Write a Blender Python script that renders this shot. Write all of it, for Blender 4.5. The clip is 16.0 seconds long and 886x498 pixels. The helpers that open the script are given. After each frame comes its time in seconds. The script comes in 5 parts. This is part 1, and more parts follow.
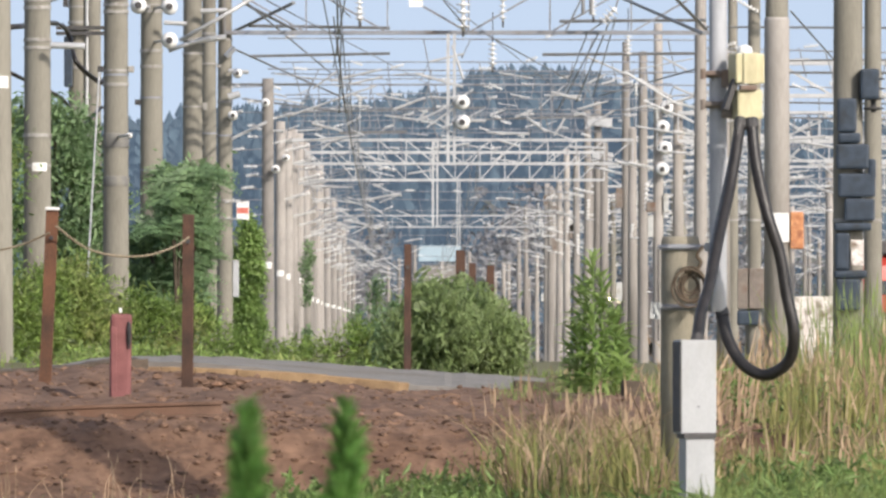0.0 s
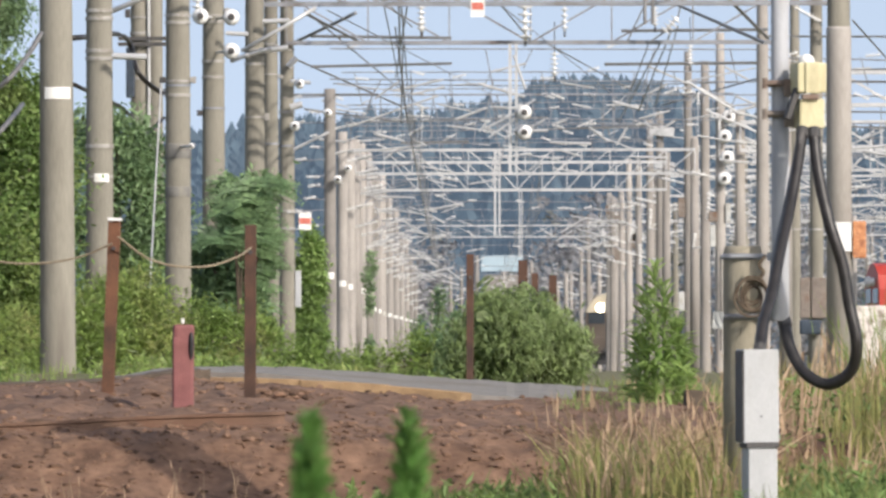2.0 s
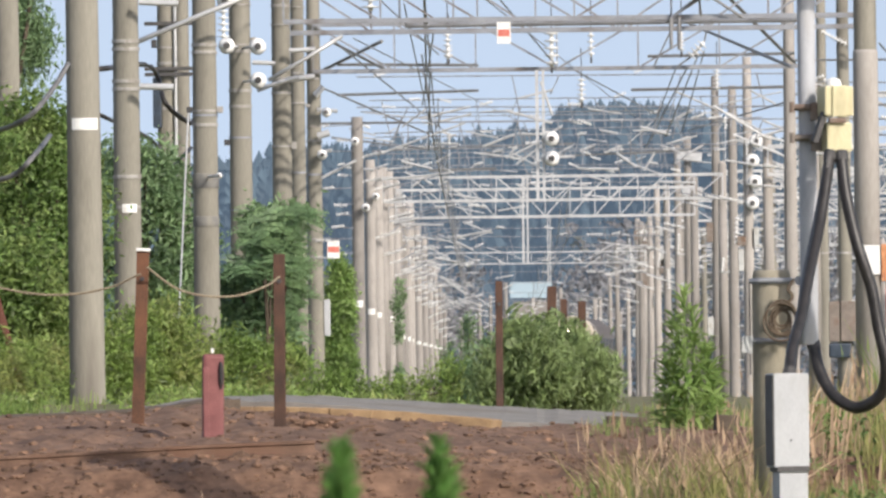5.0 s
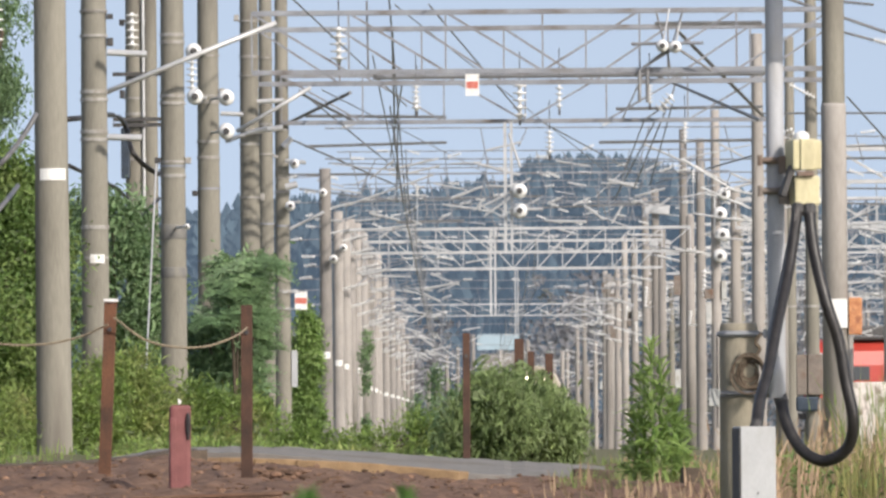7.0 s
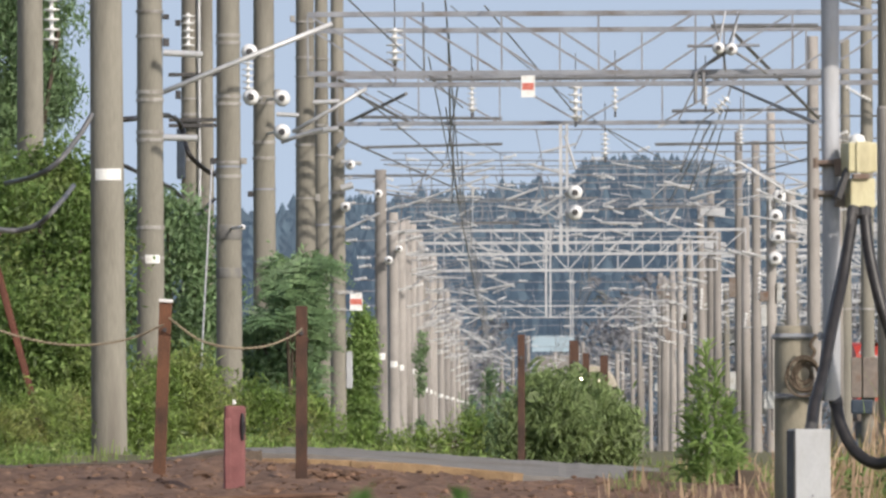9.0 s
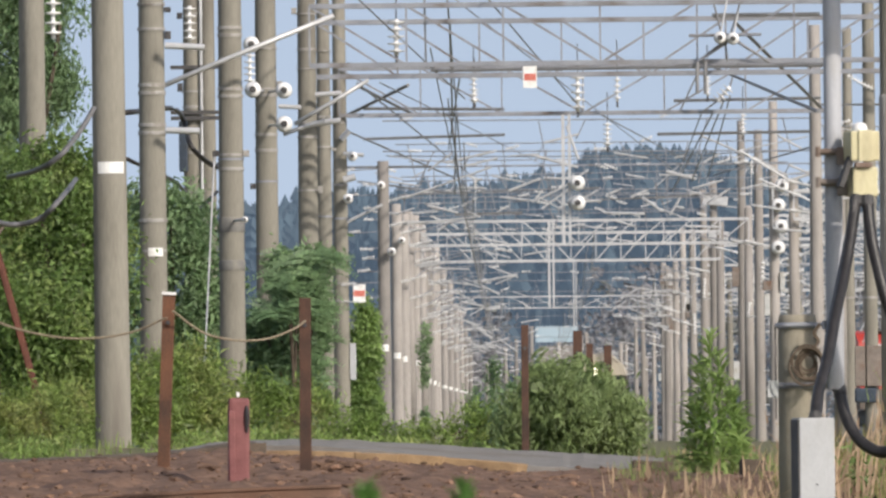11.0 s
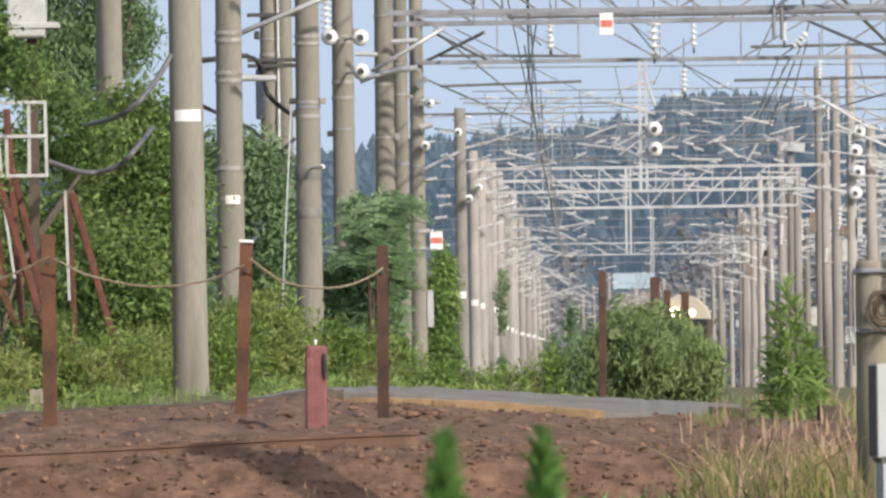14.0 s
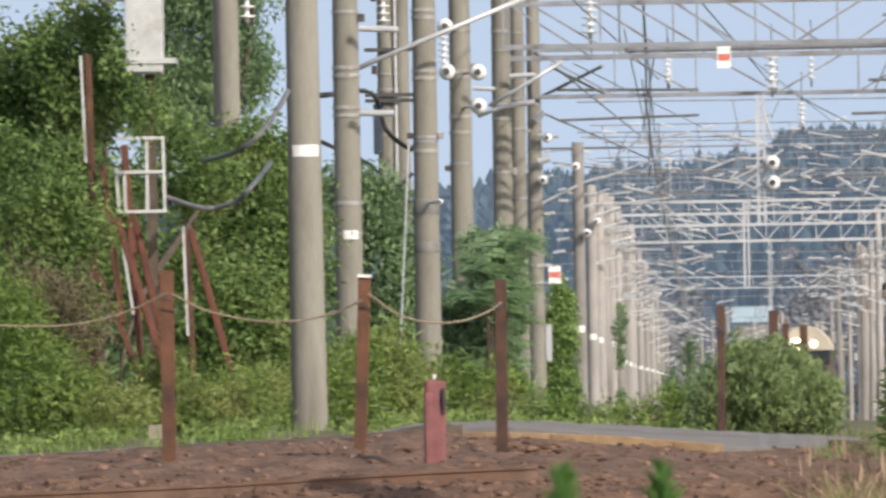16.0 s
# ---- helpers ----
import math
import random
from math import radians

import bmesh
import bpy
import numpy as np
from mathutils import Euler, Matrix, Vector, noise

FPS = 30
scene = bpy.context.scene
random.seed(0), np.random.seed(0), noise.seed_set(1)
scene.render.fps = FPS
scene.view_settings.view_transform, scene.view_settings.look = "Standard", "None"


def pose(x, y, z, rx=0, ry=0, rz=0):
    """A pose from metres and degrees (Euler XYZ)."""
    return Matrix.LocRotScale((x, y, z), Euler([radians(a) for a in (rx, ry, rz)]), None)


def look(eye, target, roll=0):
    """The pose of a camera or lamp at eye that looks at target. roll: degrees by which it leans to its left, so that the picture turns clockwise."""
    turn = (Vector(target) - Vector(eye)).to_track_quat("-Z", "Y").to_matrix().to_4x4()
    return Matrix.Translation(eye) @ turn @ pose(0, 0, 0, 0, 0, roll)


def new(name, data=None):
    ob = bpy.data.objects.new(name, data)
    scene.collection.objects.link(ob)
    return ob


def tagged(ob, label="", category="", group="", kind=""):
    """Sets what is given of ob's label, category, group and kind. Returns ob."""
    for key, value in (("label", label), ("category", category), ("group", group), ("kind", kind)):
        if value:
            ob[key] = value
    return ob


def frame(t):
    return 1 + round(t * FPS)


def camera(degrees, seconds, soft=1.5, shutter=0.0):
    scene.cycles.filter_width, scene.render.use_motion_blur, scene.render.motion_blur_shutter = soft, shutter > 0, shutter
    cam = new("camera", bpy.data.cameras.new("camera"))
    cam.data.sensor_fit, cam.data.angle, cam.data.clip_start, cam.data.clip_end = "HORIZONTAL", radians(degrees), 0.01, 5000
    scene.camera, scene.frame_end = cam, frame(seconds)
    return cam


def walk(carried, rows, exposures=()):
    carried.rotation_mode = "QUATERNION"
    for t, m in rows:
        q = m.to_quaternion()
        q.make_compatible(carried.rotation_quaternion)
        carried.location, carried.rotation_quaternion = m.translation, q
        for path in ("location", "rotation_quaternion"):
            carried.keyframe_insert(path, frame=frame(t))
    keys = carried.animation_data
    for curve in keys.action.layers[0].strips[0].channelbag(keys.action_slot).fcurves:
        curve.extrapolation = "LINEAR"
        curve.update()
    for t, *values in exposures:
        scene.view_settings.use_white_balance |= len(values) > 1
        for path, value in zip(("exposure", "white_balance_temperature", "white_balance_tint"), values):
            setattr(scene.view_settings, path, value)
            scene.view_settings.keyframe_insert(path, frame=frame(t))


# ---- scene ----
# A railway line seen through a very long lens from a low bank: masts, gantries, a crossing, bushes and woods.
EYE = (0, 0, 1.5)
cam = camera(4.49, 16.0, soft=2.5, shutter=0.5)
cam.data.dof.use_dof, cam.data.dof.focus_distance, cam.data.dof.aperture_fstop = True, 140, 22
walk(cam, [
    (0, look(EYE, (0.0000, 100, 2.6451), 0.000)),
    (0.5, look(EYE, (-0.1973, 100, 2.6631), -0.128)),
    (1, look(EYE, (-0.4097, 100, 2.6842), -0.362)),
    (1.5, look(EYE, (-0.3139, 100, 2.6536), -0.100)),
    (2, look(EYE, (-0.5512, 100, 2.7342), -0.119)),
    (2.5, look(EYE, (-0.6681, 100, 2.8874), -0.470)),
    (3, look(EYE, (-0.7832, 100, 2.9510), -0.349)),
    (3.5, look(EYE, (-0.7454, 100, 2.9297), -0.382)),
    (4, look(EYE, (-0.8157, 100, 2.9442), -0.528)),
    (6.3, look(EYE, (-0.7211, 100, 3.1467), -0.770)),
    (6.5, look(EYE, (-0.4772, 100, 3.2025), -0.639)),
    (7, look(EYE, (-0.5109, 100, 3.4333), -0.463)),
    (7.5, look(EYE, (-0.6786, 100, 3.5582), -0.770)),
    (8, look(EYE, (-0.7830, 100, 3.5636), -0.881)),
    (8.5, look(EYE, (-0.9184, 100, 3.5365), -0.508)),
    (9, look(EYE, (-1.0002, 100, 3.4489), -0.258)),
    (11.5, look(EYE, (-1.0206, 100, 3.3186), -0.736)),
    (12, look(EYE, (-1.0122, 100, 2.8895), -0.806)),
    (12.5, look(EYE, (-0.9727, 100, 2.5148), -0.581)),
    (13, look(EYE, (-0.9475, 100, 2.6972), -0.472)),
    (13.5, look(EYE, (-1.3952, 100, 2.6979), -0.549)),
    (14, look(EYE, (-1.7149, 100, 2.9095), -0.776)),
    (14.5, look(EYE, (-2.0522, 100, 2.9244), -0.555)),
    (15, look(EYE, (-2.1400, 100, 2.9987), -0.330)),
    (15.5, look(EYE, (-2.2442, 100, 3.1501), -0.371)),
    (16, look(EYE, (-2.7569, 100, 3.2306), -0.974)),
], [(0, 0.44, 6600, 11), (4.2, 0.43, 6600, 11), (6.5, 0.42, 6600, 11), (7, 0.33, 6600, 11), (8.2, 0.2, 6600, 11), (11.5, 0.17, 6600, 11), (12.5, 0.20, 6600, 11), (13.1, 0.31, 6600, 11), (13.5, 0.32, 6600, 11), (14, 0.34, 6600, 11), (16, 0.33, 6600, 11)])

# ---------------------------------------------------------------- light
SUN_AZIMUTH, SUN_HEIGHT = radians(141), radians(31.5)   # clockwise from +y
world = bpy.data.worlds.new("world")
scene.world = world
world.use_nodes = True
wn = world.node_tree.nodes
sky = wn.new("ShaderNodeTexSky")
sky.sky_type, sky.sun_disc = "NISHITA", False
sky.sun_elevation, sky.sun_rotation = SUN_HEIGHT, SUN_AZIMUTH
sky.air_density, sky.dust_density, sky.ozone_density = 1.0, 2.2, 2.5
# the sky's colours are taken from a little higher up, so that the band over the horizon is a clear pale blue
aim, lift, unit = wn.new("ShaderNodeTexCoord"), wn.new("ShaderNodeVectorMath"), wn.new("ShaderNodeVectorMath")
lift.operation, unit.operation = "ADD", "NORMALIZE"
lift.inputs[1].default_value = (0, 0, 0.22)
world.node_tree.links.new(aim.outputs["Generated"], lift.inputs[0])
world.node_tree.links.new(lift.outputs[0], unit.inputs[0])
world.node_tree.links.new(unit.outputs[0], sky.inputs[0])
pale = wn.new("ShaderNodeHueSaturation")
pale.inputs["Saturation"].default_value = 0.62
world.node_tree.links.new(sky.outputs[0], pale.inputs["Color"])
world.node_tree.links.new(pale.outputs[0], wn["Background"].inputs[0])
wn["Background"].inputs[1].default_value = 0.142
sun = new("sun", bpy.data.lights.new("sun", "SUN"))
sun.data.energy, sun.data.angle, sun.data.color = 3.1, radians(0.5), (1.0, 0.92, 0.82)
to_sun = Vector((math.sin(SUN_AZIMUTH) * math.cos(SUN_HEIGHT), math.cos(SUN_AZIMUTH) * math.cos(SUN_HEIGHT), math.sin(SUN_HEIGHT)))
sun.matrix_world = look(to_sun * 50, (0, 0, 0))


# ---------------------------------------------------------------- materials
def material(name, low, high, scale=6.0, rough=0.8, metal=0.0, bump=0.3, fine=60.0, stain=None, stain_scale=1.2, stretch=1.0, vary=0.0, sheen=0.0, each=0.0):
    """Two colours mixed by noise at two scales, with stains and fine relief; vary: spread between pieces and islands, each: between objects."""
    m = bpy.data.materials.new(name)
    m.use_nodes = True
    nt = m.node_tree
    N, L = nt.nodes, nt.links.new
    bsdf = N["Principled BSDF"]
    co, mp = N.new("ShaderNodeTexCoord"), N.new("ShaderNodeMapping")
    mp.inputs["Scale"].default_value = (1, 1, stretch)
    L(co.outputs["Object"], mp.inputs[0])
    big, small = N.new("ShaderNodeTexNoise"), N.new("ShaderNodeTexNoise")
    for tex, s, d in ((big, scale, 5.0), (small, fine, 3.0)):
        tex.inputs["Scale"].default_value, tex.inputs["Detail"].default_value = s, d
        L(mp.outputs[0], tex.inputs["Vector"])
    add = N.new("ShaderNodeMath")
    add.operation = "MULTIPLY_ADD"
    L(small.outputs[0], add.inputs[0])
    add.inputs[1].default_value = 0.5
    L(big.outputs[0], add.inputs[2])
    ramp = N.new("ShaderNodeMapRange")
    ramp.inputs[1].default_value, ramp.inputs[2].default_value = 0.5, 1.0
    L(add.outputs[0], ramp.inputs[0])
    mix = N.new("ShaderNodeMix")
    mix.data_type = "RGBA"
    mix.inputs[6].default_value, mix.inputs[7].default_value = (*low, 1), (*high, 1)
    L(ramp.outputs[0], mix.inputs[0])
    colour = mix.outputs[2]
    if stain:
        st, sr, sm = N.new("ShaderNodeTexNoise"), N.new("ShaderNodeMapRange"), N.new("ShaderNodeMix")
        st.inputs["Scale"].default_value, st.inputs["Detail"].default_value = stain_scale, 6.0
        L(mp.outputs[0], st.inputs["Vector"])
        sr.inputs[1].default_value, sr.inputs[2].default_value = 0.52, 0.7
        L(st.outputs[0], sr.inputs[0])
        sm.data_type = "RGBA"
        sm.inputs[7].default_value = (*stain, 1)
        L(sr.outputs[0], sm.inputs[0])
        L(colour, sm.inputs[6])
        colour = sm.outputs[2]
    if vary:
        geo, mr, hs = N.new("ShaderNodeNewGeometry"), N.new("ShaderNodeMapRange"), N.new("ShaderNodeHueSaturation")
        mr.inputs[3].default_value, mr.inputs[4].default_value = 1 - vary, 1 + vary
        L(geo.outputs["Random Per Island"], mr.inputs[0])
        L(mr.outputs[0], hs.inputs["Value"])
        L(colour, hs.inputs["Color"])
        colour = hs.outputs[0]
    if each:
        info, er, eh = N.new("ShaderNodeObjectInfo"), N.new("ShaderNodeMapRange"), N.new("ShaderNodeHueSaturation")
        er.inputs[3].default_value, er.inputs[4].default_value = 1 - each, 1 + each
        L(info.outputs["Random"], er.inputs[0])
        L(er.outputs[0], eh.inputs["Value"])
        L(colour, eh.inputs["Color"])
        colour = eh.outputs[0]
    L(colour, bsdf.inputs["Base Color"])
    bsdf.inputs["Roughness"].default_value, bsdf.inputs["Metallic"].default_value = rough, metal
    if bump:
        bp = N.new("ShaderNodeBump")
        bp.inputs["Strength"].default_value, bp.inputs["Distance"].default_value = bump, 0.02
        L(add.outputs[0], bp.inputs["Height"])
        L(bp.outputs[0], bsdf.inputs["Normal"])
    if sheen:
        bsdf.inputs["Subsurface Weight"].default_value = 0
        tr, ms = N.new("ShaderNodeBsdfTranslucent"), N.new("ShaderNodeMixShader")
        L(colour, tr.inputs[0])
        ms.inputs[0].default_value = sheen
        L(bsdf.outputs[0], ms.inputs[1])
        L(tr.outputs[0], ms.inputs[2])
        L(ms.outputs[0], N["Material Output"].inputs[0])
    return m


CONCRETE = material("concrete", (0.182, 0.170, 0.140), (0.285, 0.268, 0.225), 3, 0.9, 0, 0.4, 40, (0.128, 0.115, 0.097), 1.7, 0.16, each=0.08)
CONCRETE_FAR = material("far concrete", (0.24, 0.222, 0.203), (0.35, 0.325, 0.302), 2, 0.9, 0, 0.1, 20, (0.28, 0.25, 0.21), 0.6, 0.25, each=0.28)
CEMENT = material("cement stub", (0.25, 0.225, 0.17), (0.36, 0.325, 0.255), 5, 0.9, 0, 0.3, 60, (0.2, 0.175, 0.13), 2.5, 0.4)
STEEL = material("galvanised steel", (0.40, 0.41, 0.42), (0.60, 0.61, 0.62), 8, 0.5, 0.35, 0.1, 90, (0.33, 0.31, 0.29), 4)
LATTICE = material("painted steel", (0.20, 0.21, 0.235), (0.33, 0.345, 0.375), 3, 0.6, 0.2, 0.1, 40, (0.15, 0.13, 0.12), 1.5)
PALE = material("pale aluminium paint", (0.42, 0.43, 0.44), (0.58, 0.58, 0.58), 3, 0.45, 0.3, 0.1, 40)
DARK = material("dark steel", (0.045, 0.045, 0.05), (0.10, 0.095, 0.09), 6, 0.6, 0.4, 0.2, 60)
WIRE = material("copper wire", (0.17, 0.17, 0.175), (0.28, 0.28, 0.28), 3, 0.5, 0.5, 0)
RUST = material("rusted steel", (0.042, 0.027, 0.02), (0.20, 0.088, 0.046), 5, 0.9, 0.1, 0.6, 90, (0.04, 0.024, 0.018), 2.6, 0.5)
RUST_DARK = material("dark rusted steel", (0.037, 0.025, 0.019), (0.115, 0.058, 0.038), 9, 0.9, 0.1, 0.6, 90, (0.03, 0.02, 0.017), 3, 0.5)
RED_RUST = material("red rusted steel", (0.08, 0.033, 0.022), (0.20, 0.072, 0.046), 7, 0.85, 0.1, 0.4, 80, (0.10, 0.04, 0.028), 3, 0.5)
RED_PAINT = material("faded red paint", (0.14, 0.045, 0.045), (0.23, 0.085, 0.08), 9, 0.7, 0, 0.3, 80, (0.15, 0.05, 0.045), 5)
GREY_PAINT = material("grey paint", (0.36, 0.37, 0.38), (0.44, 0.45, 0.46), 5, 0.55, 0, 0.15, 70, (0.32, 0.32, 0.31), 4, 0.5)
CREAM = material("cream paint", (0.50, 0.455, 0.27), (0.61, 0.56, 0.36), 8, 0.5, 0, 0.2, 60, (0.40, 0.35, 0.21), 6, 0.4)
ZINC = material("matt zinc coating", (0.34, 0.35, 0.375), (0.44, 0.45, 0.475), 9, 0.75, 0.0, 0.1, 70, (0.36, 0.35, 0.34), 5, 0.3)
SMOKE = material("smoke-grey weathered paint", (0.13, 0.128, 0.122), (0.215, 0.208, 0.195), 4, 0.9, 0, 0.2, 40, (0.24, 0.225, 0.19), 4)
STRAP = material("dull steel strap", (0.27, 0.26, 0.24), (0.40, 0.385, 0.36), 9, 0.6, 0.2, 0.1, 60, (0.2, 0.17, 0.14), 5)
HOSE = material("black rubber hose", (0.012, 0.011, 0.011), (0.035, 0.031, 0.03), 14, 0.42, 0, 0.2, 90)
TAR = material("grey cable sheath", (0.09, 0.09, 0.095), (0.17, 0.17, 0.175), 10, 0.5, 0, 0.1)
PORCELAIN = material("white porcelain", (0.68, 0.68, 0.67), (0.80, 0.80, 0.79), 4, 0.18, 0, 0)
WHITE = material("white paint", (0.72, 0.72, 0.70), (0.84, 0.84, 0.82), 6, 0.6, 0, 0.1, 60, (0.6, 0.58, 0.54), 6)
RED = material("faded red enamel", (0.50, 0.11, 0.08), (0.64, 0.22, 0.17), 9, 0.45, 0, 0)
ORANGE = material("orange enamel", (0.36, 0.12, 0.045), (0.66, 0.33, 0.16), 9, 0.6, 0, 0.4, 30, (0.24, 0.08, 0.045), 6)
TEAL = material("dark blue-green paint", (0.016, 0.028, 0.046), (0.04, 0.058, 0.085), 6, 0.6, 0, 0.2, 50, (0.02, 0.028, 0.038), 4)
ROPE = material("weathered rope", (0.18, 0.145, 0.10), (0.30, 0.25, 0.17), 30, 0.95, 0, 0.5, 120)
DIRT = material("brown gravel soil", (0.078, 0.042, 0.026), (0.25, 0.147, 0.094), 3.5, 0.95, 0, 1.0, 16, (0.092, 0.048, 0.029), 1.7)
CLOD = material("brown clods", (0.085, 0.049, 0.031), (0.215, 0.13, 0.085), 9, 0.95, 0, 0.8, 50, None, 1, 1, 0.5)
EARTH = material("grassy earth", (0.09, 0.105, 0.04), (0.17, 0.15, 0.075), 1.5, 0.95, 0, 0.6, 20, (0.14, 0.10, 0.055), 0.4)
ASPHALT = material("grey asphalt", (0.16, 0.15, 0.138), (0.25, 0.237, 0.218), 4, 0.9, 0, 0.4, 90, (0.155, 0.125, 0.098), 0.7)
DECK_EDGE = material("ochre painted deck edge", (0.22, 0.145, 0.078), (0.40, 0.27, 0.145), 6, 0.85, 0, 0.6, 60, (0.19, 0.12, 0.075), 1.8)
LEAF = material("green leaves", (0.09, 0.165, 0.04), (0.21, 0.305, 0.09), 0.9, 0.55, 0, 0, 9, (0.24, 0.295, 0.095), 0.9, 1, 0.5, 0.42)
LEAF_DARK = material("dark green leaves", (0.125, 0.21, 0.10), (0.27, 0.385, 0.185), 1.0, 0.5, 0, 0, 9, None, 1, 1, 0.35, 0.4)
LEAF_SPRAY = material("mid-green leaf sprays", (0.115, 0.20, 0.098), (0.24, 0.35, 0.168), 1.0, 0.5, 0, 0, 9, None, 1, 1, 0.35, 0.45)
LEAF_OLIVE = material("olive willow leaves", (0.15, 0.215, 0.08), (0.285, 0.36, 0.15), 1.6, 0.5, 0, 0, 12, None, 1, 1, 0.4, 0.4)
LEAF_BRIGHT = material("bright green leaves", (0.13, 0.215, 0.045), (0.28, 0.38, 0.105), 1.3, 0.5, 0, 0, 14, (0.31, 0.33, 0.12), 1.1, 1, 0.5, 0.42)
LOW_WEED = material("dull green weed leaves", (0.095, 0.165, 0.04), (0.225, 0.32, 0.105), 3, 0.55, 0, 0, 20, None, 1, 1, 0.45, 0.4)
FRESH = material("deep fresh green leaves", (0.10, 0.235, 0.05), (0.215, 0.385, 0.105), 9, 0.5, 0, 0, 40, None, 1, 1, 0.35, 0.45)
YELLOW_GRASS = material("yellow-green grass", (0.14, 0.16, 0.045), (0.31, 0.29, 0.105), 2, 0.65, 0, 0, 20, None, 1, 1, 0.5, 0.3)
DRY_LEAF = material("dry brown brush", (0.13, 0.10, 0.06), (0.24, 0.195, 0.12), 1.2, 0.7, 0, 0, 9, (0.12, 0.15, 0.06), 1.4, 1, 0.4, 0.3)
WEED = material("fresh green weed leaves", (0.20, 0.32, 0.085), (0.37, 0.49, 0.175), 3, 0.5, 0, 0, 20, None, 1, 1, 0.3, 0.5)
SCRUB = material("hazy far scrub", (0.19, 0.19, 0.205), (0.29, 0.29, 0.305), 0.2, 0.9, 0, 0, 2, (0.18, 0.21, 0.15), 0.08, 1, 0.25, 0.3)
GRASS = material("green grass", (0.11, 0.17, 0.04), (0.23, 0.28, 0.09), 2, 0.6, 0, 0, 20, None, 1, 1, 0.55, 0.3)
STRAW = material("dry grass", (0.26, 0.165, 0.095), (0.54, 0.40, 0.27), 2, 0.7, 0, 0, 20, None, 1, 1, 0.55, 0.25)
BARK = material("brown bark", (0.06, 0.045, 0.032), (0.13, 0.10, 0.075), 8, 0.95, 0, 0.6, 50)
LIME = material("limewashed wall", (0.52, 0.46, 0.42), (0.80, 0.76, 0.72), 7, 0.9, 0, 0.4, 40, (0.22, 0.17, 0.13), 6.5)
OFFWHITE = material("weathered off-white paint", (0.40, 0.41, 0.40), (0.55, 0.55, 0.53), 5, 0.7, 0, 0.2, 50, (0.34, 0.32, 0.28), 3)
DULL = material("dull rusty grey paint", (0.13, 0.11, 0.095), (0.25, 0.21, 0.18), 4, 0.8, 0, 0.2, 30, (0.16, 0.10, 0.07), 3)
COIL = material("brown binding wire", (0.07, 0.05, 0.035), (0.17, 0.13, 0.09), 20, 0.8, 0.3, 0.2)
BROWN = material("dull brown rusted rail", (0.085, 0.05, 0.034), (0.19, 0.115, 0.08), 5, 0.9, 0.1, 0.5, 60, (0.13, 0.07, 0.045), 2)
LOCO_RED = material("red locomotive paint", (0.36, 0.035, 0.026), (0.46, 0.062, 0.042), 1, 0.4, 0, 0, 20, (0.40, 0.05, 0.04), 1.5)
LOCO_CREAM = material("cream locomotive paint", (0.40, 0.35, 0.27), (0.5, 0.45, 0.36), 1, 0.4, 0, 0, 20)
ROOF_BLUE = material("pale blue sheet roof", (0.30, 0.41, 0.48), (0.38, 0.48, 0.55), 1, 0.5, 0, 0, 10)
GLASS = material("dark window glass", (0.02, 0.025, 0.03), (0.03, 0.035, 0.04), 2, 0.06, 0, 0)


def glowing(name, colour, strength):
    m = material(name, colour, colour, 3, 0.5, 0, 0)
    b = m.node_tree.nodes["Principled BSDF"]
    b.inputs["Emission Color"].default_value, b.inputs["Emission Strength"].default_value = (*colour, 1), strength
    return m


LOCO_DARK = material("dark brown locomotive paint", (0.07, 0.055, 0.045), (0.12, 0.095, 0.075), 1, 0.5, 0, 0, 20)
RED_LAMP = glowing("lit red marker", (1.0, 0.12, 0.12), 2.5)
HEADLIGHT = glowing("lit headlight", (1.0, 0.86, 0.6), 14)
HEADLIGHT_DIM = glowing("dimly lit headlight", (1.0, 0.86, 0.66), 1.1)
HAZED_WOODS = material("distant woods with haze glow", (0.015, 0.026, 0.034), (0.035, 0.055, 0.065), 0.05, 0.9, 0, 0, 0.5, None, 1, 1, 0.45)
_b = HAZED_WOODS.node_tree.nodes["Principled BSDF"]
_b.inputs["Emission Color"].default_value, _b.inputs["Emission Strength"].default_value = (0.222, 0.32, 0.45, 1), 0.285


# ---------------------------------------------------------------- mesh helpers
def finish(name, bm, mat, smooth=False):
    me = bpy.data.meshes.new(name)
    bm.to_mesh(me)
    bm.free()
    me.materials.append(mat)
    if smooth:
        me.polygons.foreach_set("use_smooth", [True] * len(me.polygons))
    return me


def part(name, bm, mat, parent=None, label="", smooth=False):
    ob = new(name, finish(name, bm, mat, smooth))
    ob.parent = parent
    if label:
        tagged(ob, label)
    return ob


def thing(name, label, category, group="", at=(0, 0, 0), kind=""):
    ob = tagged(new(name), label, category, group, kind)
    ob.empty_display_size = 0.2
    ob.location = at
    return ob


def box(bm, centre, size, turn=(0, 0, 0), bevel=0.0):
    """A box, with bevelled edges."""
    made = bmesh.ops.create_cube(bm, size=1.0)["verts"]
    bmesh.ops.scale(bm, vec=size, verts=made)
    if bevel:
        edges = {e for v in made for e in v.link_edges}
        made = list({v for f in bmesh.ops.bevel(bm, geom=list(edges), offset=bevel, segments=2, affect="EDGES", profile=0.6)["faces"] for v in f.verts} | {v for v in made if v.is_valid})
    m = Matrix.Translation(centre) @ Euler([radians(a) for a in turn]).to_matrix().to_4x4()
    bmesh.ops.transform(bm, matrix=m, verts=made)
    return bm


